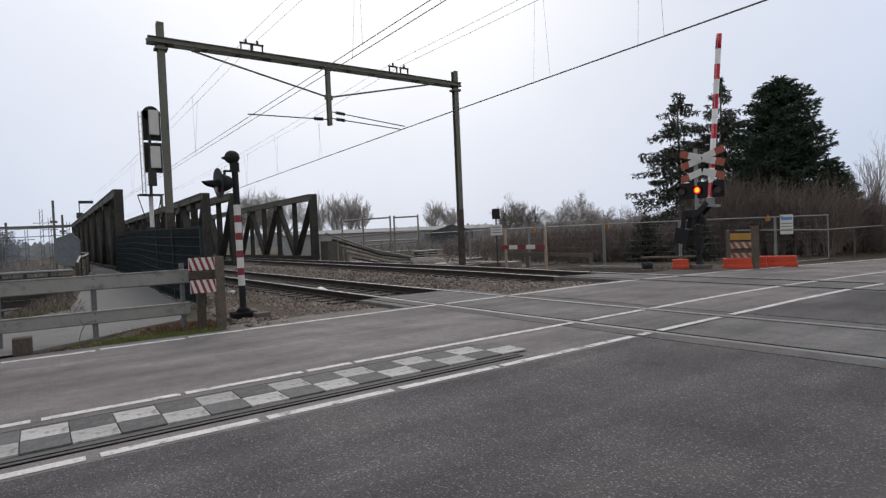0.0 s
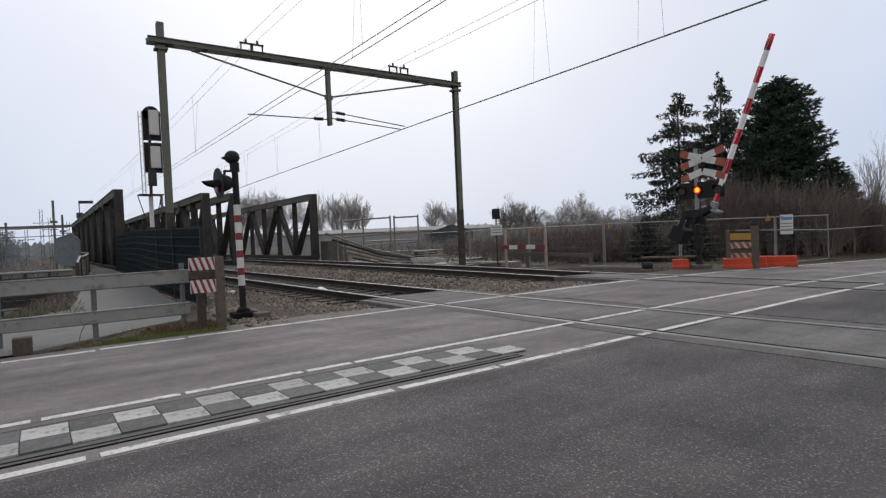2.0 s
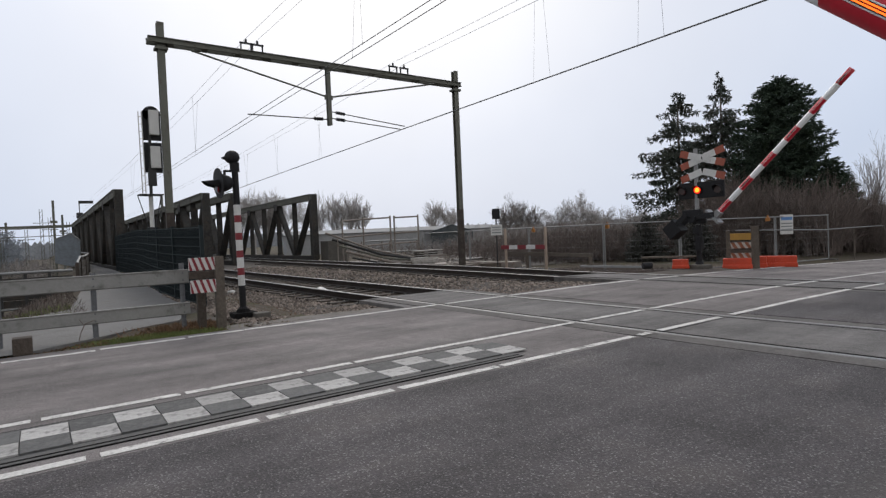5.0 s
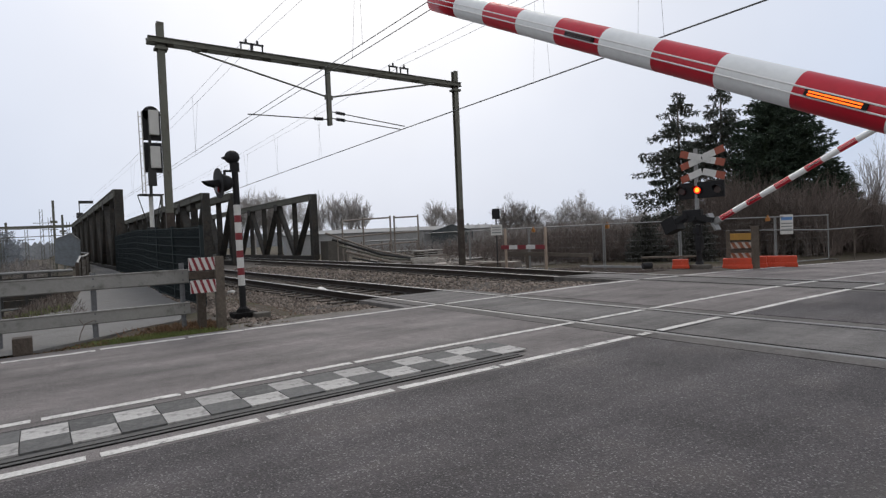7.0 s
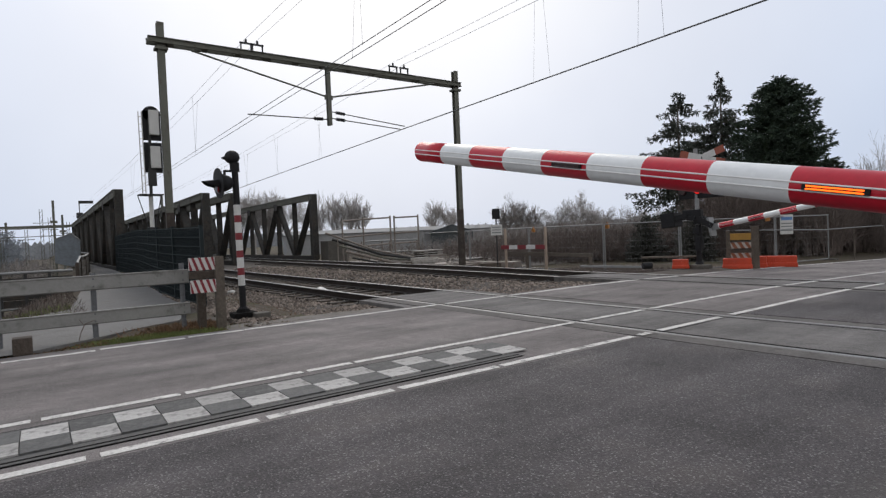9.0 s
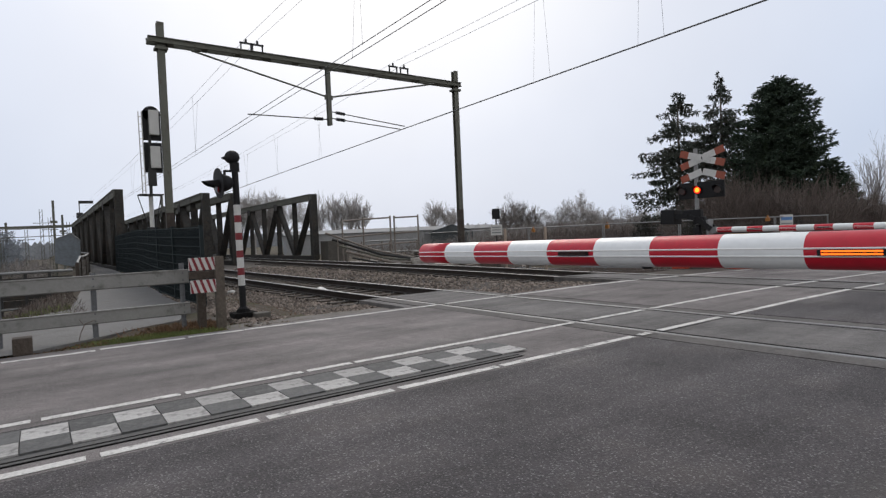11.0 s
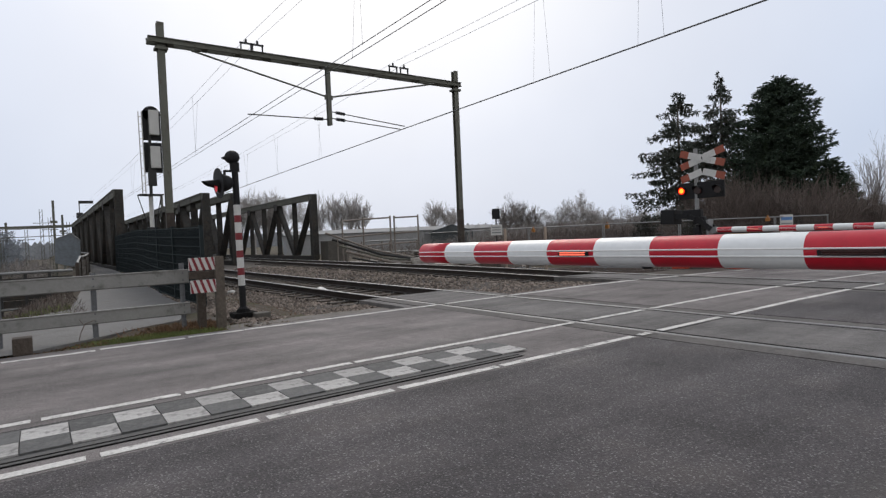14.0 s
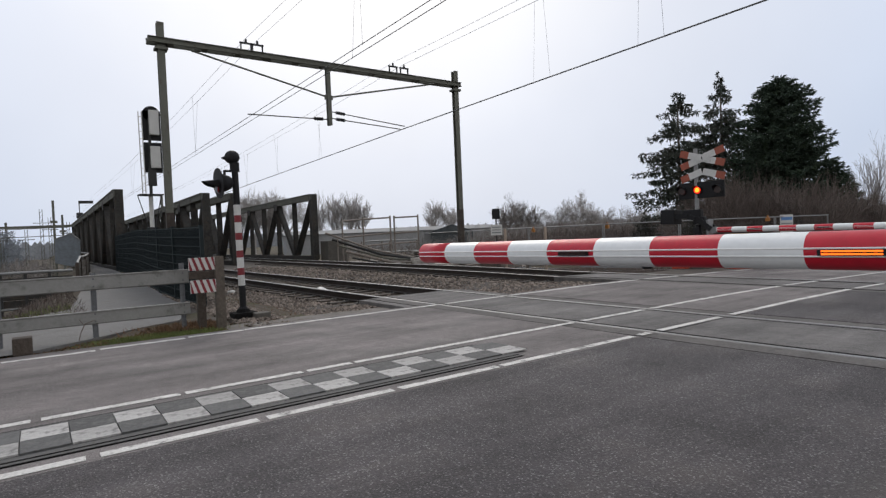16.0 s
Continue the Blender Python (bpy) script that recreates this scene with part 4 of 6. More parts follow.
def make_barrier(at, rz, label, lamps=True):
    """The fixed part: plinth, mast, drive box, lamp board and crosses. Local -x points away from the boom; -y is the front."""
    th = thing("level_crossing_barrier", at, label, "level crossing", "level crossing barriers", rz)
    bm = bmesh.new()
    bevel_box(bm, (0, 0, -0.16), (0.50, 0.5, 0.34), 0.04)
    part("plinth", bm, M_CONCRETE, th)
    bm = bmesh.new()
    rod(bm, (-0.02, 0, 0.05), (-0.02, 0, 3.3), 0.055, seg=12)
    part("mast", bm, M_GALV, th)
    bm = bmesh.new()
    rod(bm, (0.0, 0, 0.05), (0.0, 0, 1.15), 0.075, seg=14)
    rod(bm, (0.0, 0, 0.03), (0.0, 0, 0.10), 0.13, 0.09, seg=14)
    bevel_box(bm, (0.03, -0.02, 0.62), (0.16, 0.20, 0.42), 0.03)
    bevel_box(bm, (-0.03, 0.0, 0.98), (0.20, 0.18, 0.20), 0.03)
    bevel_box(bm, (-0.16, 0.0, 1.46), (0.56, 0.16, 0.24), 0.03)
    bevel_box(bm, (0.05, 0.0, 1.27), (0.34, 0.16, 0.20), 0.04)
    rod(bm, (0.10, -0.1, 0.35), (0.16, -0.06, 1.2), 0.014, seg=6)
    part("drive_box", bm, M_BLACK, th)
    flaps = []
    bm = bmesh.new()
    bevel_box(bm, (0.12, 0.0, 2.12), (1.34, 0.07, 0.46), 0.03)
    board = part("lamp_board", bm, M_BLACK, th, "black backing board")
    for x, z in ((-0.42, 2.135), (0.06, 2.125), (0.64, 2.10)):
        bm = bmesh.new()
        rod(bm, (x, -0.02, z), (x, -0.09, z), 0.125, seg=20)
        lamp = part("lamp", bm, M_BLACK, board)
        bm = bmesh.new()
        last = None
        for i in range(13):
            a = radians(-15 + 210 * i / 12)
            q0 = bm.verts.new((x + 0.125 * math.cos(a), -0.08, z + 0.125 * math.sin(a)))
            q1 = bm.verts.new((x + 0.12 * math.cos(a), -0.12 - 0.14 * max(0, math.sin(a)), z + 0.12 * math.sin(a)))
            if last:
                bm.faces.new((last[0], q0, q1, last[1]))
            last = (q0, q1)
        bmesh.ops.solidify(bm, geom=bm.faces[:], thickness=0.008)
        part("hood", bm, M_BLACK, lamp)
        bm = bmesh.new()
        rod(bm, (x, -0.088, z), (x, -0.096, z), 0.105, seg=20)
        part("lens", bm, M_LENS_OFF, lamp, "dark red lens")
        if x < 0.5 and lamps:
            bm = bmesh.new()
            rod(bm, (0, 0.002, 0), (0, -0.002, 0), 0.104, seg=20)
            rod(bm, (0, -0.002, 0), (0, -0.006, 0), 0.070, seg=20)
            bm.normal_update()
            for q in bm.faces:
                front = q.normal.y < -0.9
                q.material_index = 2 if front and q.calc_center_median().y < -0.004 else 1 if front else 0
            fl = part("lamp_glow", bm, [M_LENS_OFF, M_HALO, M_LAMP], th, "glowing red warning light", at=(x, -0.106, z))
            flaps.append((fl, 0 if x > 0 else 1, (x, -0.106, z)))
    # crosses: a full cross above a half cross
    arms = []
    for cz, signs in ((0.14, (-1, 1)), (-0.22, (1,))):
        for sx in (-1, 1):
            for sz in (-1, 1):
                if cz < 0 and sz > 0:
                    continue
                arms.append((cz, sx, sz))
    for cz, sx, sz in arms:
        a = Vector((0.02 * sx, 0, cz + 0.01 * sz))
        b = Vector((0.64 * sx, 0, cz + 0.20 * sz))
        bm = bmesh.new()
        beam(bm, a, a + (b - a) * 0.60, 0.012, 0.185)
        arm = part("cross_arm", bm, M_WHITE, th, "white reflective cross arm", at=(0.22, -0.10 - 0.008 * sz, 2.86))
        bm = bmesh.new()
        beam(bm, a + (b - a) * 0.60, b, 0.0125, 0.195)
        part("cross_tip", bm, M_ORANGE, arm, "faded red cross tip")
    return th, flaps


NEAR_PIVOT = (2.44, -0.33, 1.396)
FAR_PIVOT = (15.3, 8.95, 1.34)
far_fixed, far_flaps = make_barrier((15.3, 8.93, 0.0), -90, "level crossing barrier post with crosses and flashing red lights")
near_fixed, near_fixed_flaps = make_barrier((2.44, -0.31, 0.0), 90, "level crossing barrier post standing beside the near lane", lamps=False)
near_arm, near_flaps = make_arm("barrier_arm", NEAR_PIVOT, 0, 3.975, 12, 0.335, ((1.136, 0.19, 0, M_AMBER), (2.436, 0.18, 1, M_AMBER_MID)), -1, "red and white striped barrier boom with amber lamp strips")
far_arm, far_arm_flaps = make_arm("barrier_arm", FAR_PIVOT, 0, 5.0, 12, 0.40, ((1.6, 0.22, 1, M_AMBER_MID), (3.2, 0.22, 1, M_AMBER_MID), (4.75, 0.2, 1, M_AMBER_MID)), 1, "distant red and white striped barrier boom in a black swing frame", False)
bm = bmesh.new()
bevel_box(bm, (-0.55, 0, 0), (0.44, 0.42, 0.42), 0.02)
for side in (-0.17, 0.17):
    beam(bm, (-0.36, side, 0.02), (0.06, side, 0.04), 0.03, 0.13)
WEIGHT_AT = (-0.29, 0.0, 1.37)
far_weight = part("counterweight", bm, M_BLACK, far_fixed, "black counterweight box on its lever", at=WEIGHT_AT)


# ---- site fence, signs and works clutter beyond the tracks ----
def make_site_panel(a, b, label="galvanised wire mesh site fence panel", za=-0.66, zb=-0.66, h=2.0, wires=True):
    th = thing("site_fence_panel", (0, 0, 0), label, "site fence", "site fence panels")
    a0, b0 = Vector((*a, za)), Vector((*b, zb))
    up = Vector((0, 0, h))
    d = b0 - a0
    for q in (a0 + d * 0.01, b0 - d * 0.01):
        bm = bmesh.new()
        rod(bm, q, q + up, 0.024, seg=8)
        part("upright", bm, M_GALV, th)
    for z in (0.1, h - 0.02):
        bm = bmesh.new()
        rod(bm, a0 + Vector((0, 0, z)), b0 + Vector((0, 0, z)), 0.024, seg=8)
        part("crossbar", bm, M_GALV, th)
    bm = bmesh.new()
    n = int(d.length / 0.2)
    for i in range(1, n):
        q = a0 + d * i / n
        rod(bm, q + Vector((0, 0, 0.1)), q + Vector((0, 0, h)), 0.0015, seg=3, caps=False)
    for k in range(1, 8):
        z = Vector((0, 0, 0.1 + k * (h - 0.1) / 8))
        rod(bm, a0 + z, b0 + z, 0.0022, seg=3, caps=False)
    part("wire_mesh", bm, M_GALV, th)
    for q in (a0, b0):
        bm = bmesh.new()
        bevel_box(bm, (q.x, q.y, q.z + 0.04), (0.3, 0.6, 0.14), 0.03)
        part("foot_block", bm, M_CONCRETE, th)


FENCE = [(19.3, 29.0), (19.1, 24.3), (18.9, 19.5), (18.6, 14.9), (20.1, 12.5), (24.3, 10.9), (27.8, 10.3)]
for fa, fb in zip(FENCE, FENCE[1:]):
    make_site_panel(fa, fb)


def make_sheet_sign(at, w, h, rz, rows, label, post=None):
    """A white sheet with unreadable print as plain bars."""
    th = thing("site_sign", at, label, "sign", "", rz)
    bm = bmesh.new()
    bevel_box(bm, (0, 0, 0), (w, 0.012, h), 0.003)
    part("sheet", bm, M_WHITE, th)
    for x, z, ww, hh, m in rows:
        bm = bmesh.new()
        box(bm, (x, -0.009, z), (ww, 0.004, hh))
        part("print_bar", bm, m, th)
    if post:
        bm = bmesh.new()
        rod(bm, (0, 0.03, post[0]), (0, 0.03, post[1]), 0.025, seg=8)
        part("post", bm, M_STEEL_DK, th)
    return th


make_sheet_sign((24.92, 10.74, 1.0), 0.58, 0.80, -28, [(0, 0.24, 0.5, 0.13, M_BLUE), (0, 0.04, 0.5, 0.05, M_PRINT), (0, -0.08, 0.5, 0.05, M_PRINT), (0, -0.22, 0.5, 0.08, M_PRINT)], "white sheet sign with blue print on the site fence")


def make_small_sign():
    th = make_sheet_sign((13.95, 16.1, 1.27), 0.42, 0.40, -41, [(0, 0.1, 0.33, 0.035, M_PRINT), (0, 0.0, 0.33, 0.035, M_PRINT), (0, -0.1, 0.33, 0.05, M_PRINT)], "white notice sign under a black square board", (-1.6, 0.8))
    bm = bmesh.new()
    bevel_box(bm, (0, -0.01, 0.60), (0.29, 0.03, 0.38), 0.006)
    part("square_board", bm, M_BLACK, th, "black square board")


make_small_sign()


def make_low_fence():
    th = thing("wire_fence", (0, 0, 0), "sagging pale rail fence along the lower verge", "fence")
    pts = [(22.5, 11.6, 0.85), (24.2, 10.3, 0.78), (26.0, 9.8, 0.72), (28.5, 9.6, 0.74), (33.0, 9.9, 0.72)]
    for (x, y, z), (x2, y2, z2) in zip(pts, pts[1:]):
        bm = bmesh.new()
        rod(bm, (x, y, z), (x2, y2, z2), 0.022, seg=6)
        part("rail", bm, M_GALV, th)
    for x, y, z in (pts[0], pts[3], pts[4]):
        bm = bmesh.new()
        rod(bm, (x, y, -0.9), (x, y, z), 0.022, seg=6)
        part("post", bm, M_WOOD, th)


make_low_fence()


def make_works():
    # red and white plank on stakes
    th = thing("plank_barrier", (0, 0, 0), "red and white plank nailed between wooden stakes", "plank barrier")
    for x, y in ((14.2, 15.9), (14.25, 13.9)):
        bm = bmesh.new()
        bevel_box(bm, (x, y, 0.35), (0.075, 0.075, 1.9), 0.006)
        part("stake", bm, M_STAKE, th)
    n = 5
    for i in range(n):
        ya, yb = 16.1 - (2.25 / n) * i, 16.1 - (2.25 / n) * (i + 1)
        bm = bmesh.new()
        box(bm, (14.15, (ya + yb) / 2, 0.61), (0.025, abs(yb - ya) - 0.001, 0.15))
        part("painted_plank", bm, M_RED if i % 2 == 0 else M_WHITE, th)
    # low wooden rail
    th = thing("low_rail", (0, 0, 0), "low weathered timber rail on short posts", "timber rail")
    for x, y in ((14.6, 15.2), (14.65, 12.3)):
        bm = bmesh.new()
        bevel_box(bm, (x, y, -0.05), (0.09, 0.09, 0.75), 0.01)
        part("post", bm, M_WOOD, th)
    bm = bmesh.new()
    beam(bm, (14.6, 16.2, 0.36), (14.65, 12.2, 0.30), 0.07, 0.12)
    part("rail", bm, M_WOOD, th)
    # timber stand with striped boards
    th = thing("timber_stand", (16.1, 8.28, -0.12), "timber frame with orange striped boards and a yellow board", "warning board", "", -64)
    for x, w, h in ((-0.20, 0.10, 1.06), (0.47, 0.20, 1.16)):
        bm = bmesh.new()
        bevel_box(bm, (x, 0, h / 2 - 0.1), (w, 0.12, h + 0.2), 0.012)
        part("post", bm, M_WOOD, th)
    bm = bmesh.new()
    bevel_box(bm, (0.11, -0.03, 0.88), (0.56, 0.04, 0.19), 0.008)
    part("yellow_plank", bm, M_YELLOW, th)
    stripes(th, -0.15, 0.38, 0.55, 0.72, -0.05, 3, -0.10, M_ORANGE_DK, M_WHITE_DK, "pale_stripe")
    stripes(th, -0.15, 0.38, 0.24, 0.42, -0.05, 3, -0.10, M_ORANGE_DK, M_WHITE_DK, "pale_stripe")
    bm = bmesh.new()
    bevel_box(bm, (0.11, -0.03, 0.47), (0.54, 0.03, 0.08), 0.006)
    part("crosspiece", bm, M_WOOD_DK, th)
    # orange plastic barriers
    for at, w, h, rz in (((14.95, 9.3, -0.08), 0.42, 0.26, -58), ((16.05, 8.24, -0.14), 0.72, 0.30, -64), ((17.0, 8.12, -0.18), 0.42, 0.34, -66), ((17.85, 8.06, -0.2), 1.15, 0.32, -66)):
        th = thing("plastic_barrier", at, "low orange plastic road barrier on the verge", "plastic barrier", "orange plastic barriers", rz)
        bm = bmesh.new()
        bevel_box(bm, (0, 0, h / 2), (w, 0.3, h), 0.03)
        bevel_box(bm, (0, 0, h * 0.2), (w + 0.04, 0.38, h * 0.4), 0.03)
        part("body", bm, M_PLASTIC, th)
        bm = bmesh.new()
        for k in range(int(w / 0.16)):
            bevel_box(bm, (-w / 2 + 0.1 + 0.16 * k, -0.15, h * 0.68), (0.05, 0.03, h * 0.4), 0.008)
        part("ribs", bm, M_PLASTIC, th)
    # plank laid by the barrier
    bm = bmesh.new()
    bevel_box(bm, (0, 0, 0), (1.5, 0.14, 0.05), 0.006)
    ob = whole("plank", bm, M_WOOD, (15.0, 9.7, 0.24), "weathered plank lying behind the barrier post", "plank")
    ob.rotation_euler = (0, 0, radians(-58))
    bm = bmesh.new()
    beam(bm, (13.6, 11.8, 0.04), (13.9, 9.7, 0.04), 0.06, 0.06)
    whole("kerb_pipe", bm, M_GALV, (0, 0, -0.02), "pale pipe lying along the track edge", "pipe")
    bm = bmesh.new()
    rod(bm, (0, 0, 0), (0.22, -0.12, 0), 0.09, seg=12)
    whole("cable_drum", bm, M_BLACK, (13.75, 9.7, 0.06), "small black cable drum by the pipe", "cable drum")


make_works()


def make_scaffold():
    th = thing("works_railing", (0, 0, 0), "rusty scaffold railing at the works beside the bridge", "railing")
    pts = [(14.79, 31.0, 2.37), (16.18, 31.0, 2.45), (18.09, 31.0, 2.53), (18.38, 31.0, 2.52), (20.17, 31.0, 2.57)]
    for x, y, z in pts:
        bm = bmesh.new()
        rod(bm, (x, y, -0.7), (x, y, z), 0.055, seg=8)
        part("upright", bm, M_RUST, th)
    for i, j in ((0, 1), (1, 2), (3, 4)):
        for dz in (-0.12, -1.1, -1.75):
            bm = bmesh.new()
            (xa, ya, zc), (xb, yb, zd) = pts[i], pts[j]
            rod(bm, (xa, ya, zc + dz), (xb, yb, zd + dz), 0.05, seg=8)
            part("bar", bm, M_RUST, th)
    # sloping tubes and a lattice of steel sections
    rnd = random.Random(5)
    for i in range(6):
        bm = bmesh.new()
        o = 0.34 * i
        mid = (15.4 + 0.8 * o, 28.2 - 0.3 * o, max(-0.45, 0.48 - 0.24 * i))
        rod(bm, (12.9 + o, 29.2 - o * 0.3, 1.55 - 0.36 * i), mid, 0.055 + 0.02 * (i % 2), seg=8)
        rod(bm, mid, (19.4 + 0.3 * o, 27.6, -0.46 + 0.03 * (i % 3)), 0.055 + 0.02 * (i % 2), seg=8)
        whole("steel_tube", bm, (M_RUST, M_STEEL_DK, M_STEEL)[i % 3], (0, 0, 0), "rusty grey steel tube sloping down from the bridge end", "steel tube", "steel tubes")
    for i in range(7):
        u = (i + 0.5) / 7
        bm = bmesh.new()
        rod(bm, (13.2 + 4.0 * u, 29.0 - 0.9 * u, -0.6), (13.2 + 4.0 * u, 29.0 - 0.9 * u, 1.4 - 1.35 * u), 0.03, seg=6)
        whole("steel_prop", bm, M_RUST, (0, 0, 0), "short rusty prop under the sloping tubes", "steel prop", "steel props")
    for i in range(12):
        bm = bmesh.new()
        x, y = 15.8 + rnd.uniform(0, 3.5), 21 + rnd.uniform(0, 10)
        bevel_box(bm, (0, 0, 0), (rnd.uniform(0.8, 1.8), rnd.uniform(0.3, 0.9), 0.35), 0.03)
        ob = whole("timber_block", bm, (M_WOOD_DK, M_RUST, M_WOOD)[i % 3], (x, y, -0.46), "stack of pale timber and slabs at the works", "timber stack", "timber stacks")
        ob.rotation_euler = (0, 0, rnd.uniform(0, 3))
    # pale scaffold boards stacked on bearers
    for at, rz, rows in (((19.1, 28.6, -0.62), 12, 7), ((17.2, 29.6, -0.62), -8, 4), ((20.2, 25.6, -0.62), 20, 3)):
        th = thing("board_stack", at, "stack of pale weathered scaffold boards at the works", "board stack", "board stacks", rz)
        for k in range(rows):
            for j in range(3):
                bm = bmesh.new()
                bevel_box(bm, (rnd.gauss(0, 0.12), (j - 1) * 0.26 + rnd.gauss(0, 0.02), 0.12 + 0.13 * k), (rnd.uniform(1.7, 2.4), 0.22, 0.055), 0.008)
                part("board", bm, M_BOARD, th)
            for x in (-0.6, 0.6):
                bm = bmesh.new()
                bevel_box(bm, (x, 0, 0.05 + 0.13 * k), (0.08, 0.8, 0.07), 0.008)
                part("bearer", bm, M_WOOD_DK, th)
    bm = bmesh.new()
    bevel_box(bm, (0, 0, 0.5), (1.4, 1.2, 2.2), 0.04)
    whole("bridge_abutment", bm, M_CONCRETE, (16.3, 35.6, -0.5), "dark concrete abutment block at the bridge end", "abutment")


make_scaffold()


def make_yard():
    # pale trampled ground of the works
    v, f = [], []
    xs, ys = [15.7 + 0.9 * i for i in range(20)], [21 + 1.4 * j for j in range(15)]
    for y in ys:
        for x in xs:
            v.append((x, y, -0.585 + 0.05 * noise.noise((x * 1.3, y * 1.3, 3))))
    for j in range(len(ys) - 1):
        for i in range(len(xs) - 1):
            q = j * len(xs) + i
            f.append((q, q + 1, q + 1 + len(xs), q + len(xs)))
    raw("works_ground", v, f, M_YARD, "pale trampled gravel of the works", "ground", "structure")
    # broken pale rubble lying about
    rnd = random.Random(17)
    v, f = [], []
    for i in range(900):
        x, y = rnd.uniform(15.8, 20.5), rnd.uniform(23, 33)
        r = rnd.uniform(0.04, 0.22) * rnd.random() ** 0.5
        k = len(v)
        a0 = rnd.uniform(0, 6.28)
        for top in (0, 1):
            for q in range(4):
                a = a0 + q * 1.571 + rnd.uniform(-0.3, 0.3)
                v.append((x + r * math.cos(a) * (1 - 0.25 * top), y + r * math.sin(a) * (1 - 0.25 * top), -0.62 + top * r * rnd.uniform(0.7, 1.2)))
        f.append((k + 4, k + 5, k + 6, k + 7))
        for q in range(4):
            f.append((k + q, k + (q + 1) % 4, k + 4 + (q + 1) % 4, k + 4 + q))
    raw("rubble", v, f, M_RUBBLE, "pale broken rubble and offcuts at the works", "rubble")
    # long low railing behind the tubes
    th = thing("works_handrail", (0, 33, 0), "pale steel handrail along the works", "railing")
    pts = [(17.07, 33.0, 0.96), (18.57, 33.0, 0.94), (19.17, 33.0, 0.95), (21.33, 33.0, 0.94)]
    for x, _, z in pts:
        bm = bmesh.new()
        rod(bm, (x, 0, -0.7), (x, 0, z), 0.05, seg=8)
        part("upright", bm, M_RUST, th)
    for dz in (0.0, -0.75):
        bm = bmesh.new()
        rod(bm, (pts[0][0], 0, pts[0][2] + dz), (pts[-1][0], 0, pts[-1][2] + dz), 0.055, seg=8)
        part("bar", bm, M_GALV, th)
    # concrete beams and bundles of bars lying in rows
    for i in range(6):
        at = (15.9 + 0.7 * i + rnd.uniform(-0.2, 0.2), 26.5 + rnd.uniform(-2.5, 3), -0.58)
        th = thing("beam_pile", at, "pile of pale concrete beams lying at the works", "beam pile", "beam piles", rnd.uniform(-30, 40))
        for k in range(rnd.randint(2, 4)):
            for j in range(2 - k % 2):
                bm = bmesh.new()
                bevel_box(bm, (rnd.gauss(0, 0.08), (j - 0.5) * 0.24, 0.08 + 0.15 * k), (rnd.uniform(0.9, 1.7), 0.19, 0.13), 0.012)
                part("beam", bm, (M_RUBBLE, M_BOARD, M_RUST, M_RED)[(i + k) % 4 if i % 4 == 0 else i % 3], th)


make_yard()


# ---- halls in the distance ----
def make_hall(at, w, d, h, rz, label, ridge):
    clad = M_HALL if w > 10 else M_SHED
    th = thing("hall", at, label, "hall", "distant halls", rz)
    bm = bmesh.new()
    box(bm, (0, 0, h / 2), (w, d, h))
    part("wall", bm, clad, th)
    bm = bmesh.new()
    v = [bm.verts.new(q) for q in ((-w / 2 - 0.3, -d / 2 - 0.3, h), (w / 2 + 0.3, -d / 2 - 0.3, h), (w / 2 + 0.3, d / 2 + 0.3, h), (-w / 2 - 0.3, d / 2 + 0.3, h), (-w / 2 - 0.3, 0, h + ridge), (w / 2 + 0.3, 0, h + ridge))]
    for f in ((0, 1, 5, 4), (2, 3, 4, 5), (0, 4, 3), (1, 2, 5), (0, 3, 2, 1)):
        bm.faces.new([v[i] for i in f])
    part("roof", bm, M_ROOF if w > 10 else M_SHED, th)
    n = int(w / 3)
    for i in range(n):
        bm = bmesh.new()
        box(bm, (-w / 2 + (i + 0.5) * w / n, -d / 2 - 0.03, h * 0.5), (0.12, 0.08, h))
        part("cladding_rib", bm, clad, th)


make_hall((42, 72, -1.2), 30, 14, 3.15, -18, "long low grey industrial hall behind the works", 0.6)
make_hall((46.6, 63.2, -1.2), 6.4, 5.6, 2.75, 54, "small dark blue-grey shed with pitched roof", 1.0)


# ---- bare trees and thickets ----
def branchy(rnd, v, f, p, d, length, r, depth, spread, thin):
    """One limb as a three-sided tapered tube, then its twigs."""
    segs = 2 if depth > 0 else 1
    for s in range(segs):
        q = p + d * (length / segs)
        u = d.orthogonal().normalized()
        w = d.cross(u)
        r1 = r * 0.78
        k = len(v)
        for pt, rr in ((p, r), (q, r1)):
            for a in (0, 2.094, 4.189):
                v.append(tuple(pt + (u * math.cos(a) + w * math.sin(a)) * rr))
        for i in range(3):
            f.append((k + i, k + (i + 1) % 3, k + 3 + (i + 1) % 3, k + 3 + i))
        p, r = q, r1
        d = (d + Vector((rnd.gauss(0, 0.1), rnd.gauss(0, 0.1), rnd.gauss(0.02, 0.08)))).normalized()
        if depth > 0:
            for _ in range(2 if s == 0 else 3):
                nd = (d + Vector((rnd.gauss(0, spread), rnd.gauss(0, spread), rnd.gauss(0.05, spread * 0.6)))).normalized()
                branchy(rnd, v, f, p - d * rnd.uniform(0, length / segs * 0.6), nd, length * rnd.uniform(0.55, 0.78), max(thin, r * 0.62), depth - 1, spread, thin)


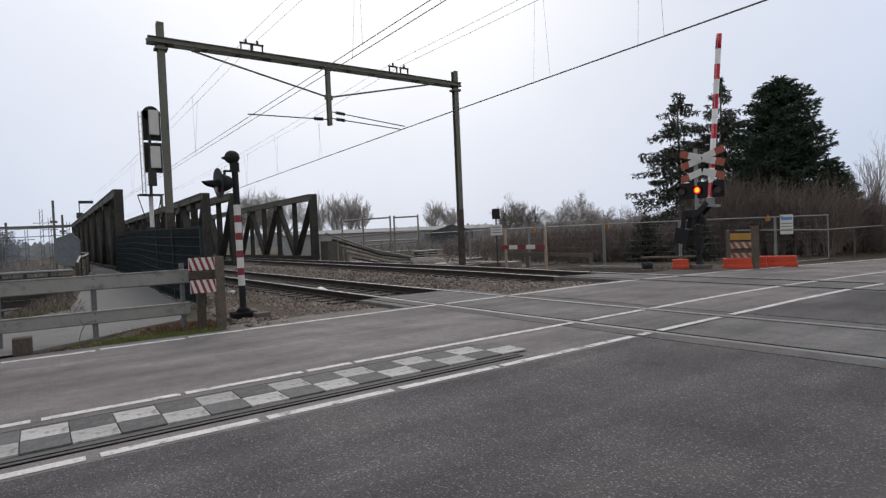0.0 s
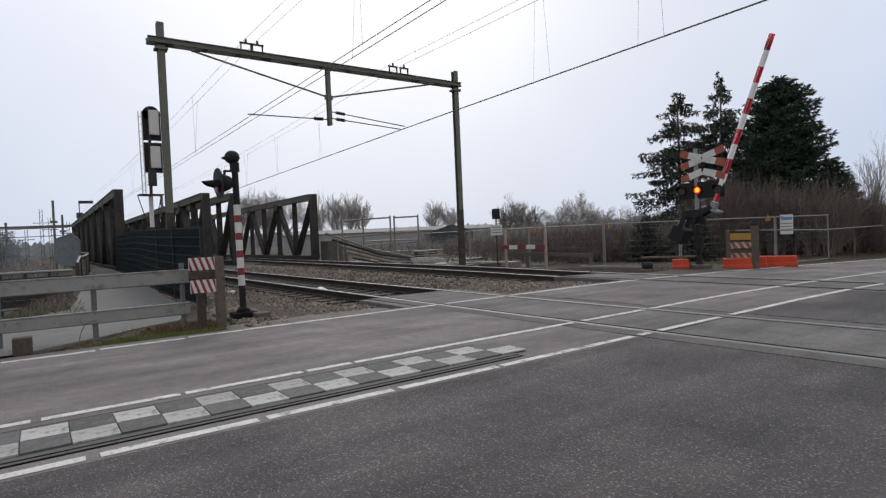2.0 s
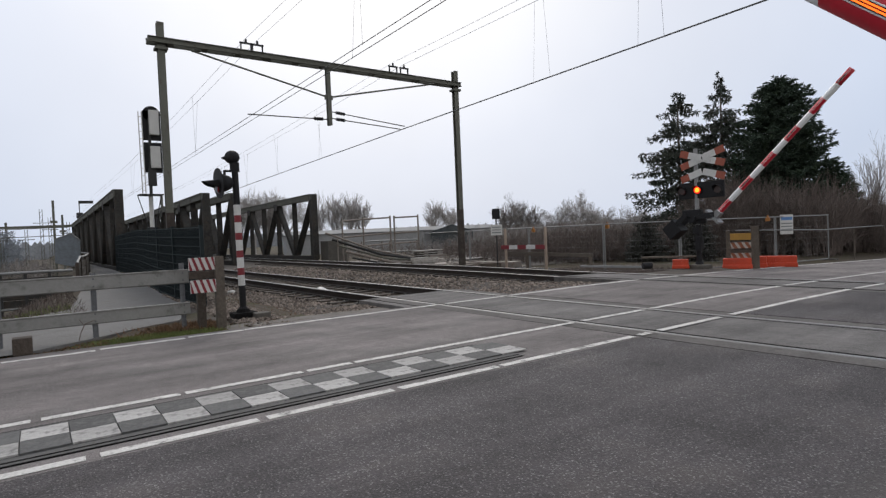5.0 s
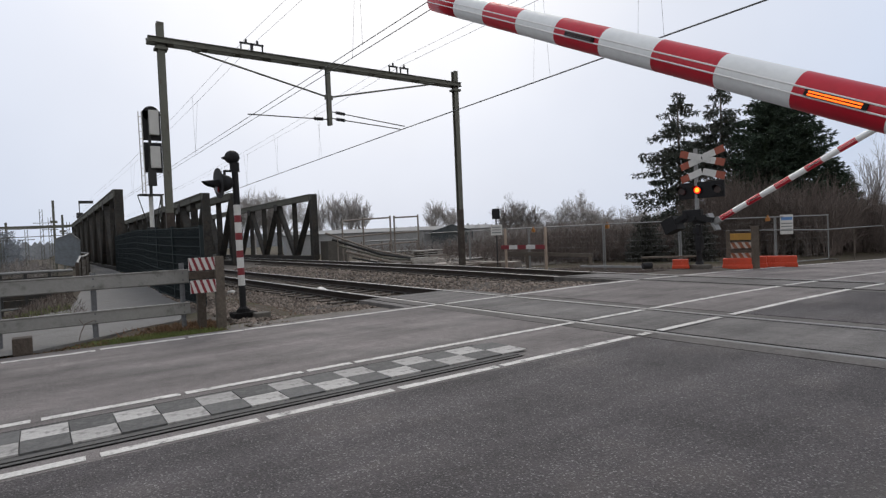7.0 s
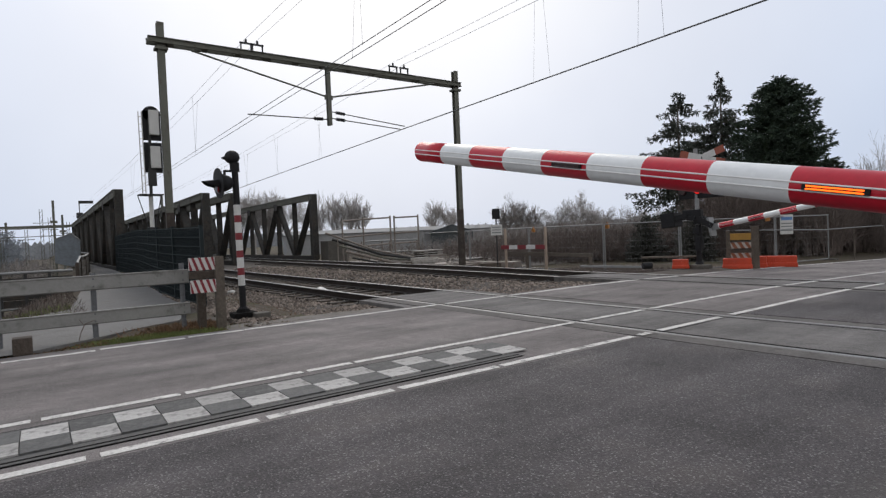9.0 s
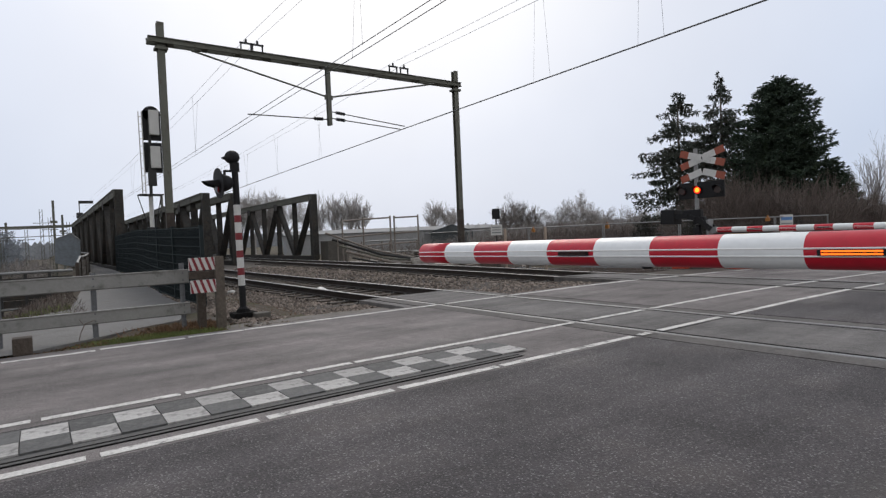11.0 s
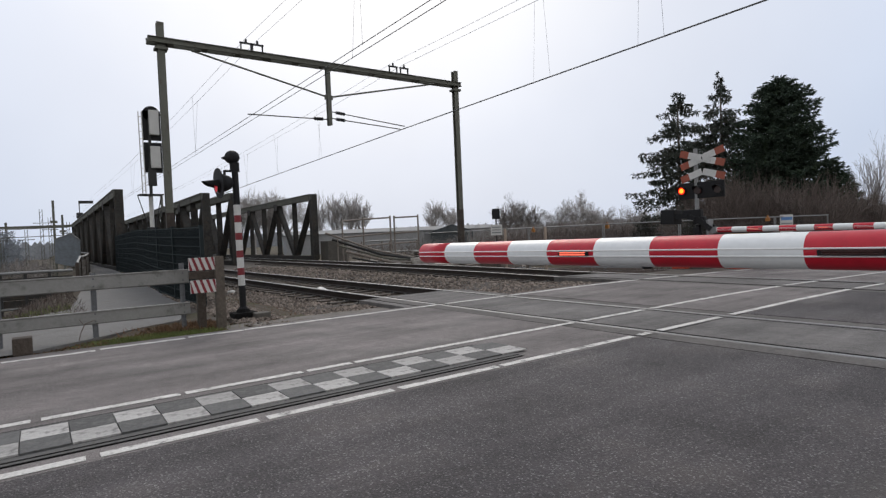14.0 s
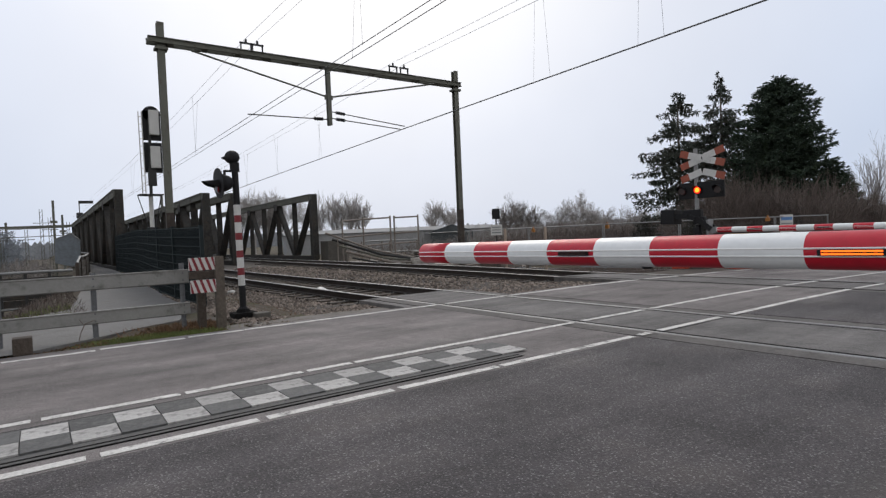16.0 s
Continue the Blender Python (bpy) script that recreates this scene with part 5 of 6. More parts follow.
def make_bare_tree(at, height, seed, depth, thin, material, label, spread=0.5, lean=(0, 0)):
    rnd = random.Random(seed)
    th = thing("bare_tree", at, label, "bare tree", "bare trees")
    v, f = [], []
    d = Vector((lean[0], lean[1], 1)).normalized()
    trunk_h = height * 0.24
    bm = bmesh.new()
    rod(bm, (0, 0, -0.3), d * trunk_h, height * 0.014 + thin, height * 0.010 + thin, seg=8)
    part("trunk", bm, material, th)
    for i in range(5):
        nd = (d + Vector((rnd.gauss(0, spread * 0.9), rnd.gauss(0, spread * 0.9), rnd.uniform(0.1, 0.5)))).normalized()
        branchy(rnd, v, f, d * trunk_h * rnd.uniform(0.65, 1.0), nd, height * rnd.uniform(0.24, 0.33), height * 0.008 + thin, depth, spread, thin)
    k = height / max(q[2] for q in v)
    v = [(x * k, y * k, z * k) for x, y, z in v]
    me = bpy.data.meshes.new("crown")
    me.from_pydata(v, [], f)
    me.materials.append(material)
    cr = new("crown", me)
    cr.parent = th
    return th


def make_thicket(x_of, n, h_of, seed, material, label, thin):
    """Upright bare shrubs: many crooked stems with side twigs."""
    rnd = random.Random(seed)
    v, f = [], []
    for i in range(n):
        x, y, z = x_of(rnd)
        h = h_of(rnd, x, y)
        d = Vector((rnd.gauss(0, 0.22), rnd.gauss(0, 0.22), 1)).normalized()
        branchy(rnd, v, f, Vector((x, y, z)), d, h * 0.5, thin * 1.8, 2, 0.42, thin)
    raw("thicket", v, f, material, label, "thicket")


# ---- conifers ----
def make_conifer(at, height, radius, seed, whorls, per, material, label, droop, density, full):
    rnd = random.Random(seed)
    th = thing("conifer", at, label, "conifer", "conifers")
    bm = bmesh.new()
    rod(bm, (0, 0, -0.3), (0, 0, height * 0.97), height * 0.018, 0.02, seg=8)
    part("trunk", bm, M_BARK, th)
    v, f = [], []

    def spray(c, d, s):
        """A ragged tuft of needles: crossed slivers."""
        for _ in range(4):
            u = (d + Vector((rnd.gauss(0, 0.45), rnd.gauss(0, 0.45), rnd.gauss(-0.1, 0.35)))).normalized()
            w = u.cross(Vector((rnd.gauss(0, 1), rnd.gauss(0, 1), rnd.gauss(0, 1)))).normalized()
            L, W = s * rnd.uniform(0.8, 1.6), s * rnd.uniform(0.10, 0.21)
            k = len(v)
            for q in (c - u * L * 0.2, c + u * L * 0.35 + w * W, c + u * L, c + u * L * 0.35 - w * W):
                v.append(tuple(q))
            f.append((k, k + 1, k + 2, k + 3))

    weep = droop > 0.3
    for i in range(whorls):
        t = (i + rnd.uniform(0, 0.7)) / whorls
        z = height * (0.05 + 0.94 * t)
        reach = radius * full(t)
        a0 = rnd.uniform(0, 6.28)
        for j in range(per):
            if rnd.random() < (0.14 if weep else 0.06):
                continue
            a = a0 + 6.283 * j / per + rnd.gauss(0, 0.2)
            R = reach * (rnd.uniform(0.5, 1.2) if weep else rnd.uniform(0.6, 1.14))
            zb = z + rnd.gauss(0, 0.3) * height / whorls
            d = Vector((math.cos(a), math.sin(a), 0))
            across = Vector((-d.y, d.x, 0))
            # the bough sinks from the trunk and lifts again at its tip
            drop = lambda u: R * (-droop * 0.62 * u ** 0.8 + (0.30 if weep else 0.1) * max(0, u - 0.55) ** 1.2)
            steps = max(4, int(R / 0.10 * density))
            for k in range(steps):
                u = 0.08 + 0.92 * (k + rnd.random()) / steps
                fan = 0.24 * R * math.sin(math.pi * min(1, 0.12 + 0.82 * u))
                off = rnd.gauss(0, 0.5) * fan
                c = d * R * u + across * off + Vector((0, 0, zb + drop(u) - 0.25 * abs(off) + rnd.gauss(0, 0.03)))
                out = d * 0.8 + across * (off / max(fan, 0.01)) * 0.7
                spray(c, out + Vector((0, 0, -0.15 * droop)), 0.17 + 0.05 * (1 - t))
                if weep and u > 0.2 and rnd.random() < 0.7:
                    spray(c + Vector((0, 0, -rnd.uniform(0.02, 0.24))), out * 0.3 + Vector((0, 0, -0.9)), 0.19)
            for u0, u1 in ((0.0, 0.35), (0.35, 0.7), (0.7, 0.95)):
                kk = len(v)
                p0, p1 = d * R * u0 + Vector((0, 0, zb + drop(u0))), d * R * u1 + Vector((0, 0, zb + drop(u1)))
                w0, w1 = across * 0.035 * (1 - u0), across * 0.035 * (1 - u1)
                for q in (p0 - w0, p0 + w0, p1 + w1, p1 - w1):
                    v.append(tuple(q))
                f.append((kk, kk + 1, kk + 2, kk + 3))
    me = bpy.data.meshes.new("crown")
    me.from_pydata(v, [], f)
    me.materials.append(material)
    cr = new("crown", me)
    cr.parent = th
    return th


def make_bush(at, rx, rz_, n, size, seed, material, label):
    """A dense evergreen shrub of many small leaf clumps."""
    rnd = random.Random(seed)
    v, f = [], []
    for i in range(n):
        a, t = rnd.uniform(0, 6.28), rnd.random()
        lump = 1 + 0.25 * math.sin(3 * a + seed) + 0.15 * math.sin(7 * t * 6 + a)
        rr = rx * (1 - t ** 2.2) ** 0.6 * rnd.random() ** 0.35 * lump
        c = Vector((rr * math.cos(a), rr * math.sin(a), t * rz_ * lump))
        for _ in range(2):
            u = Vector((rnd.gauss(0, 1), rnd.gauss(0, 1), rnd.gauss(0.3, 1))).normalized()
            w = u.orthogonal().normalized()
            k = len(v)
            for q in (c, c + u * size * 0.5 + w * size * 0.3, c + u * size, c + u * size * 0.5 - w * size * 0.3):
                v.append(tuple(q))
            f.append((k, k + 1, k + 2, k + 3))
    ob = raw("bush", v, f, material, label, "bush", "")
    ob.location = at
    tagged(ob, group="bushes")


def build_vegetation():
    cone = lambda t: 0.02 + 0.98 * (1 - t ** 2.4)
    egg = lambda t: min(1.0, (t / 0.1) ** 0.6) * max(0.02, 1 - t ** 3.4) ** 0.6
    make_conifer((35.6, 22.0, -0.8), 11.3, 3.9, 21, 18, 10, M_NEEDLE, "tall ragged dark spruce with drooping branches", 0.55, 1.7, cone)
    make_conifer((36.1, 19.3, -0.8), 11.5, 3.1, 22, 20, 10, M_NEEDLE, "narrow dark spruce with a pointed top", 0.5, 1.7, cone)
    make_conifer((35.4, 15.45, -0.8), 10.3, 2.75, 23, 46, 16, M_NEEDLE_2, "broad dense dark green fir", -0.2, 1.9, egg)
    make_conifer((35.6, 12.9, -0.8), 5.2, 1.35, 24, 30, 11, M_NEEDLE_2, "smaller dark fir beside the broad one", 0.0, 1.7, egg)
    make_conifer((44.0, 14.9, -0.8), 4.8, 0.9, 25, 20, 8, M_NEEDLE, "small distant dark conifer", 0.3, 1.0, cone)
    # bare trees behind the works and the fence
    pale = "bare winter tree with fine twigs, paled by haze in its colour"
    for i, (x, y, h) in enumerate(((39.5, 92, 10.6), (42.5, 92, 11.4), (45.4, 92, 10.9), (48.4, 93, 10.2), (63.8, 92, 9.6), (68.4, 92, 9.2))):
        make_bare_tree((x, y, -1.2), h, 31 + i, 4, 0.011, M_TWIG_HAZED, pale, 0.30)
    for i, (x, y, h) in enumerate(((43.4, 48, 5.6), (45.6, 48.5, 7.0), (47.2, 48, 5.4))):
        make_bare_tree((x, y, -1.0), h, 41 + i, 4, 0.006, M_TWIG_HALF_HAZED, "grey-brown bare tree behind the site fence", 0.28)
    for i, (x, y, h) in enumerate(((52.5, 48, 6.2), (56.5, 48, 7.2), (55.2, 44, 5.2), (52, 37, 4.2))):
        make_bare_tree((x, y, -1.0), h, 45 + i, 4, 0.0075, M_TWIG_HAZED, "bare tree behind the site fence, paled by haze in its colour", 0.50)
    make_bare_tree((43, 13.3, -1.0), 7.6, 40, 3, 0.006, M_TWIG_HAZED, "slim pale birch without leaves", 0.2)
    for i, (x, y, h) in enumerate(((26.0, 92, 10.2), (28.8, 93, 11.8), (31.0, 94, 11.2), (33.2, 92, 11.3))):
        make_bare_tree((x, y, -1.2), h, 50 + i, 4, 0.012, M_TWIG_HAZED, "bare winter tree behind the bridge, paled by haze in its colour", 0.32)

    def bank(rnd):
        s = rnd.random()
        return 20.4 + 13 * s + rnd.uniform(0, 6), 21.5 - 10.6 * s + rnd.uniform(0, 5), -0.8

    make_thicket(bank, 1900, lambda r, x, y: r.uniform(1.6, 3.6) * (0.7 if y > 17 else 1.0), 61, M_TWIG, "dense brown leafless thicket behind the site fence", 0.0065)

    def low(rnd):
        s = rnd.random()
        return 19.5 + 14 * s + rnd.uniform(0, 12), 22 - 11 * s + rnd.uniform(0, 12), -0.8

    make_thicket(low, 1700, lambda r, x, y: r.uniform(0.8, 1.9), 64, M_TWIG, "low tangled brown scrub on the bank", 0.0085)

    def back(rnd):
        s = rnd.random()
        return 33 + 21 * s + rnd.uniform(0, 6), 40.5 - 16.5 * s + rnd.uniform(0, 6), -1.0

    make_thicket(back, 1000, lambda r, x, y: r.uniform(1.0, 3.4), 62, M_TWIG_HALF_HAZED, "grey-brown leafless scrub beyond the works", 0.009)

    def tall(rnd):
        return rnd.uniform(29.5, 34), rnd.uniform(10.8, 17.5), -0.8

    make_thicket(tall, 420, lambda r, x, y: r.uniform(2.6, 4.2) + 0.16 * (y - 10.8), 65, M_TWIG, "tall brown leafless shrubs before the dark firs", 0.0065)

    def verge(rnd):
        x = rnd.uniform(33, 47)
        return x, x * rnd.uniform(0.265, 0.37), -1.0

    make_thicket(verge, 520, lambda r, x, y: r.uniform(1.8, 3.9), 67, M_TWIG, "brown leafless shrubs beside the road beyond the firs", 0.0075)

    def yard(rnd):
        s = rnd.random()
        return 24 + 14 * s + rnd.uniform(-2, 2), 52 - 4 * s + rnd.uniform(-2, 2), -1.0

    make_thicket(yard, 170, lambda r, x, y: r.uniform(0.8, 2.2), 68, M_TWIG_HALF_HAZED, "sparse grey scrub before the long hall", 0.009)

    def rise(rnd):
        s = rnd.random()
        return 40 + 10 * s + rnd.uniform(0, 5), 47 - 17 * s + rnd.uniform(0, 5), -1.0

    make_thicket(rise, 520, lambda r, x, y: r.uniform(1.8, 3.4) + 2.6 * max(0, 47 - y) / 17 * r.random(), 66, M_TWIG_HALF_HAZED, "grey leafless undergrowth beyond the site fence", 0.008)

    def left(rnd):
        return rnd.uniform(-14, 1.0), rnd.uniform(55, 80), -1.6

    make_thicket(left, 300, lambda r, x, y: r.uniform(1.0, 2.6), 63, M_TWIG_HALF_HAZED, "grey-brown leafless scrub beyond the footpath", 0.014)
    make_bush((25.2, 17.6, -0.8), 0.9, 1.8, 6000, 0.12, 81, M_BUSH, "dark evergreen bush behind the site fence")
    make_bush((26.0, 15.4, -0.8), 0.9, 2.0, 6000, 0.12, 82, M_BUSH, "dark evergreen bush behind the site fence")
    make_bush((-5.0, 85, -1.6), 3.6, 4.8, 16000, 0.17, 84, M_BUSH_HAZED, "bushes beyond the tracks, greyed blue by haze in their colour")


build_vegetation()


# ---- verge grass and dead leaves ----
def blades(name, n, area, h, w, material, label, seed):
    rnd = random.Random(seed)
    v, f = [], []
    for i in range(n):
        x, y, z = area(rnd)
        a = rnd.uniform(0, 6.28)
        hh = h * rnd.uniform(0.4, 1.2)
        dx, dy = math.cos(a) * w, math.sin(a) * w
        bx, by = rnd.gauss(0, 0.5) * hh, rnd.gauss(0, 0.5) * hh
        k = len(v)
        v += [(x - dx, y - dy, z), (x + dx, y + dy, z), (x + bx, y + by, z + hh)]
        f.append((k, k + 1, k + 2))
    raw(name, v, f, material, label, "grass")


def build_verge():
    rough = lambda r: (lambda x, y: (x, y, ground_z(x, y) - 0.01))(r.gauss(1.35, 0.36), 8.05 + 0.6 * r.random())
    blades("verge_grass", 11000, rough, 0.05, 0.006, M_GRASS, "short green grass on the road verge", 71)
    dead = lambda r: (lambda x, y: (x, y, ground_z(x, y) - 0.01))(min(2.1, r.gauss(1.7, 0.3)), r.uniform(8.5, 9.3))
    blades("dead_growth", 2000, dead, 0.085, 0.012, M_DEAD, "brown dead plants and leaves under the guardrail", 72)
    litter = lambda r: (lambda x, y: (x, y, ground_z(x, y) + 0.0))(r.uniform(-2, 2.9), r.uniform(8.0, 8.85))
    blades("leaf_litter", 1500, litter, 0.025, 0.018, M_DEAD, "brown leaf litter along the road edge", 73)
    slope = lambda r: (lambda x, y: (x, y, ground_z(x, y) - 0.02))(r.uniform(-6, 0.5), r.uniform(12.3, 14.6))
    blades("slope_grass", 4000, slope, 0.12, 0.010, M_GRASS, "rough green and brown grass beside the footpath", 74)
    bank = lambda r: (lambda x, y: (x, y, ground_z(x, y) - 0.02))(r.uniform(-6, 0.7), r.uniform(12.3, 20))
    blades("slope_dead", 7000, bank, 0.16, 0.010, M_TWIG, "grey-brown dead stalks beside the footpath", 76)
    stalks = lambda r: (lambda x, y: (x, y, ground_z(x, y) - 0.02))(r.uniform(14.7, 20.5), r.uniform(9.0, 17))
    blades("bank_stalks", 9000, stalks, 0.28, 0.010, M_TWIG, "brown dead stalks and grass under the site fence", 77)
    weeds = lambda r: (lambda x, y: (x, y, ground_z(x, y) - 0.02))(r.uniform(3.0, 4.4), r.uniform(9.0, 13))
    blades("track_weeds", 500, weeds, 0.07, 0.006, M_DEAD, "thin dry weeds at the edge of the ballast", 75)


build_verge()


def make_small_things():
    for at, label in (((18.72, 14.8, 1.22), 0), ((18.82, 19.1, 1.2), 0), ((23.9, 11.0, 1.24), 0)):
        bm = bmesh.new()
        bevel_box(bm, (0, 0, 0), (0.10, 0.16, 0.16), 0.03)
        box(bm, (0, 0, 0.12), (0.05, 0.05, 0.1))
        whole("site_lamp", bm, M_REFLECT, at, "small amber site lamp hung on the fence", "site lamp", "site lamps")
    for at, sc in (((5.93, 13.86, -0.13), 1.0), ((4.4, 16.6, -0.2), 0.8)):
        bm = bmesh.new()
        bmesh.ops.create_icosphere(bm, subdivisions=2, radius=0.14 * sc)
        for v in bm.verts:
            v.co *= 1 + 0.3 * noise.noise(v.co * 9 + Vector(at))
            v.co.z *= 0.55
        whole("pale_stone", bm, M_WHITE, at, "pale lump of stone lying on the ballast", "stone", "pale stones")
    bm = bmesh.new()
    pts = [(0.36, 8.70, -0.05), (0.40, 8.72, 0.10), (0.45, 8.74, 0.20), (0.56, 8.76, 0.24), (0.60, 8.78, 0.23)]
    for a, b in zip(pts, pts[1:]):
        rod(bm, a, b, 0.007, 0.005, seg=5)
    rod(bm, (0.44, 8.74, 0.18), (0.39, 8.72, 0.27), 0.004, seg=5)
    whole("dead_stem", bm, M_TWIG, (0, 0, 0), "bent dead bramble stem against the guardrail post", "dead stem")


make_small_things()


# ---- left distance: railings, posts and far woods ----
def build_left():
    th = thing("path_parapet", (0, 0, 0), "dark boarded parapet with pale top rail beside the footpath", "parapet")
    pts = [(-9.0, 21.0), (-5.0, 20.5), (-0.9, 20.1), (0.80, 20.0)]
    for (xa, ya), (xb, yb) in zip(pts, pts[1:]):
        for z, rr in ((0.60, 0.04), (-0.42, 0.035), (0.28, 0.022)):
            bm = bmesh.new()
            rod(bm, (xa, ya - 0.03, z), (xb, yb - 0.03, z), rr, seg=8)
            part("rail", bm, M_GALV, th)
        for k in range(4):
            bm = bmesh.new()
            beam(bm, (xa, ya + 0.03, -0.28 + 0.21 * k), (xb, yb + 0.03, -0.28 + 0.21 * k), 0.03, 0.20)
            part("board", bm, M_BRIDGE, th)
        for k in range(3):
            x, y = xa + (xb - xa) * k / 3, ya + (yb - ya) * k / 3
            bm = bmesh.new()
            bevel_box(bm, (x, y, -0.45), (0.08, 0.08, 2.1), 0.01)
            part("post", bm, M_STEEL_DK, th)
    th = thing("footbridge_railing", (0, 0, 0), "brown boarded bridge railing with pale handrail beside the footpath", "railing")
    pts = [(0.92, 20.0, 0.80), (1.15, 23.0, 0.95), (1.55, 27.5, 0.95), (2.2, 36.0, 1.0), (2.9, 60.0, 1.0)]
    for (xa, ya, za), (xb, yb, zb) in zip(pts, pts[1:]):
        bm = bmesh.new()
        rod(bm, (xa, ya, za), (xb, yb, zb), 0.035, seg=8)
        part("handrail", bm, M_GALV, th)
        for k in range(3):
            bm = bmesh.new()
            beam(bm, (xa, ya, 0.18 + 0.25 * k), (xb, yb, 0.18 + 0.25 * k), 0.03, 0.22)
            part("board", bm, M_SLEEPER, th)
    for x, y, z in pts:
        bm = bmesh.new()
        bevel_box(bm, (x, y, z / 2 - 0.1), (0.09, 0.09, z + 0.2), 0.01)
        part("post", bm, M_SLEEPER, th)
    # protective screen where the footbridge begins
    th = thing("protective_screen", (0, 40, 0), "pale blue-grey protective screen beside the footbridge", "screen")
    outline = [(0.76, 0.5), (0.82, 1.88), (1.64, 2.21), (2.07, 1.76), (2.01, 0.55), (1.6, 0.24)]
    bm = bmesh.new()
    front = [bm.verts.new((x, -0.02, z)) for x, z in outline]
    rear = [bm.verts.new((x, 0.02, z)) for x, z in outline]
    bm.faces.new(front)
    bm.faces.new(rear[::-1])
    for k in range(len(outline)):
        bm.faces.new((front[k], rear[k], rear[(k + 1) % len(outline)], front[(k + 1) % len(outline)]))
    bmesh.ops.recalc_face_normals(bm, faces=bm.faces)
    part("panel", bm, M_SCREEN, th)
    for (xa, za), (xb, zb) in zip(outline[1:], outline[2:4]):
        bm = bmesh.new()
        rod(bm, (xa, -0.03, za), (xb, -0.03, zb), 0.035, seg=6)
        part("edge_rail", bm, M_GALV, th)
    for x in (outline[0][0] + 0.05, outline[3][0] - 0.05):
        bm = bmesh.new()
        rod(bm, (x, 0.05, -1.7), (x, 0.05, outline[1][1] - 0.1), 0.05, seg=8)
        part("post", bm, M_STEEL, th)
    # distant trackside fittings
    for at, h in (((0.4, 70, -1.5), 7.0), ((1.1, 71, -1.5), 6.2), ((-0.9, 72, -1.5), 5.0), ((2.6, 69, -1.5), 5.6), ((-3.0, 74, -1.5), 5.0)):
        bm = bmesh.new()
        for s in (-0.12, 0.12):
            beam(bm, (s, 0, 0), (s, 0, h), 0.05, 0.05)
        for k in range(int(h / 0.5)):
            beam(bm, (-0.12, 0, 0.5 * k), (0.12, 0, 0.5 * k + 0.5), 0.03, 0.03)
        beam(bm, (-0.7, 0, h * 0.8), (0.7, 0, h * 0.8), 0.06, 0.06)
        whole("lattice_mast", bm, M_STEEL, at, "distant slim steel lattice mast", "lattice mast", "distant lattice masts")
    for z in (3.4, 2.6):
        bm = bmesh.new()
        beam(bm, (-8, 71.5, z), (2.6, 69, z + 0.2), 0.05, 0.07)
        whole("distant_cable_bar", bm, M_STEEL, (0, 0, 0), "thin distant steel bar between the lattice masts", "steel bar")
    th = thing("distant_sign", (3.7, 70, 4.2), "small distant trackside sign on a bent pole", "sign")
    bm = bmesh.new()
    rod(bm, (0, 0, -5.5), (0, 0, 2.0), 0.05, seg=6)
    part("pole", bm, M_STEEL_DK, th)
    bm = bmesh.new()
    box(bm, (0.6, 0, 2.0), (1.3, 0.1, 0.3))
    part("board", bm, M_STEEL_DK, th)
    bm = bmesh.new()
    bevel_box(bm, (0, -0.06, 0.6), (0.6, 0.1, 0.6), 0.05)
    part("lamp_case", bm, M_STEEL_DK, th)
    for at, h in (((1.9, 92, -1.5), 9.5), ((3.1, 100, -1.5), 8.0), ((13.0, 79, -0.4), 8.0), ((-3.5, 100, -1.5), 7.0)):
        bm = bmesh.new()
        h_profile(bm, (0, 0, 0), (0, 0, h), 0.28, 0.28, 0.03)
        box(bm, (0, 0, h * 0.7), (0.8, 0.3, 0.3))
        whole("catenary_mast", bm, M_STEEL, at, "distant grey steel catenary mast", "catenary mast", "distant masts")
    bm = bmesh.new()
    beam(bm, (-16, 100, 4.6), (6, 100, 4.9), 0.25, 0.35)
    for x in (-15.5, 5.5):
        beam(bm, (x, 100, -1.5), (x, 100, 4.9), 0.25, 0.25)
    whole("distant_gantry", bm, M_STEEL, (0, 0, 0), "distant low grey steel gantry across the tracks", "gantry")
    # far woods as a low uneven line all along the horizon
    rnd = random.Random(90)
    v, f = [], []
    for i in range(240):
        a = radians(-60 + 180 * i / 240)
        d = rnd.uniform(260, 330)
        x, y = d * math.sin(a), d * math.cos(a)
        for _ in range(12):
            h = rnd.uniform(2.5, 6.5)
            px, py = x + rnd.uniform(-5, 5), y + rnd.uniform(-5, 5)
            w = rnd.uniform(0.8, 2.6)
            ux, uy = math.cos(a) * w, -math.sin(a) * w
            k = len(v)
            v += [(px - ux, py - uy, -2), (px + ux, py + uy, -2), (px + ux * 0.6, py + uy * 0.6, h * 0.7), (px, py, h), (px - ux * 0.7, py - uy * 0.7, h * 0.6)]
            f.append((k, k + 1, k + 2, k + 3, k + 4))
    raw("far_woods", v, f, M_HAZED_WOOD, "woods on the horizon with haze in their grey colour", "woods")


build_left()


# ---- motion ----
def arm_pose(pivot, angle, toward):
    """The arm's pose at an angle above level; toward is +1 for a boom along +y, -1 along -y."""
    return Matrix.Translation(pivot) @ Matrix.Rotation(radians(90 * toward), 4, "Z") @ Matrix.Rotation(radians(-angle), 4, "Y")


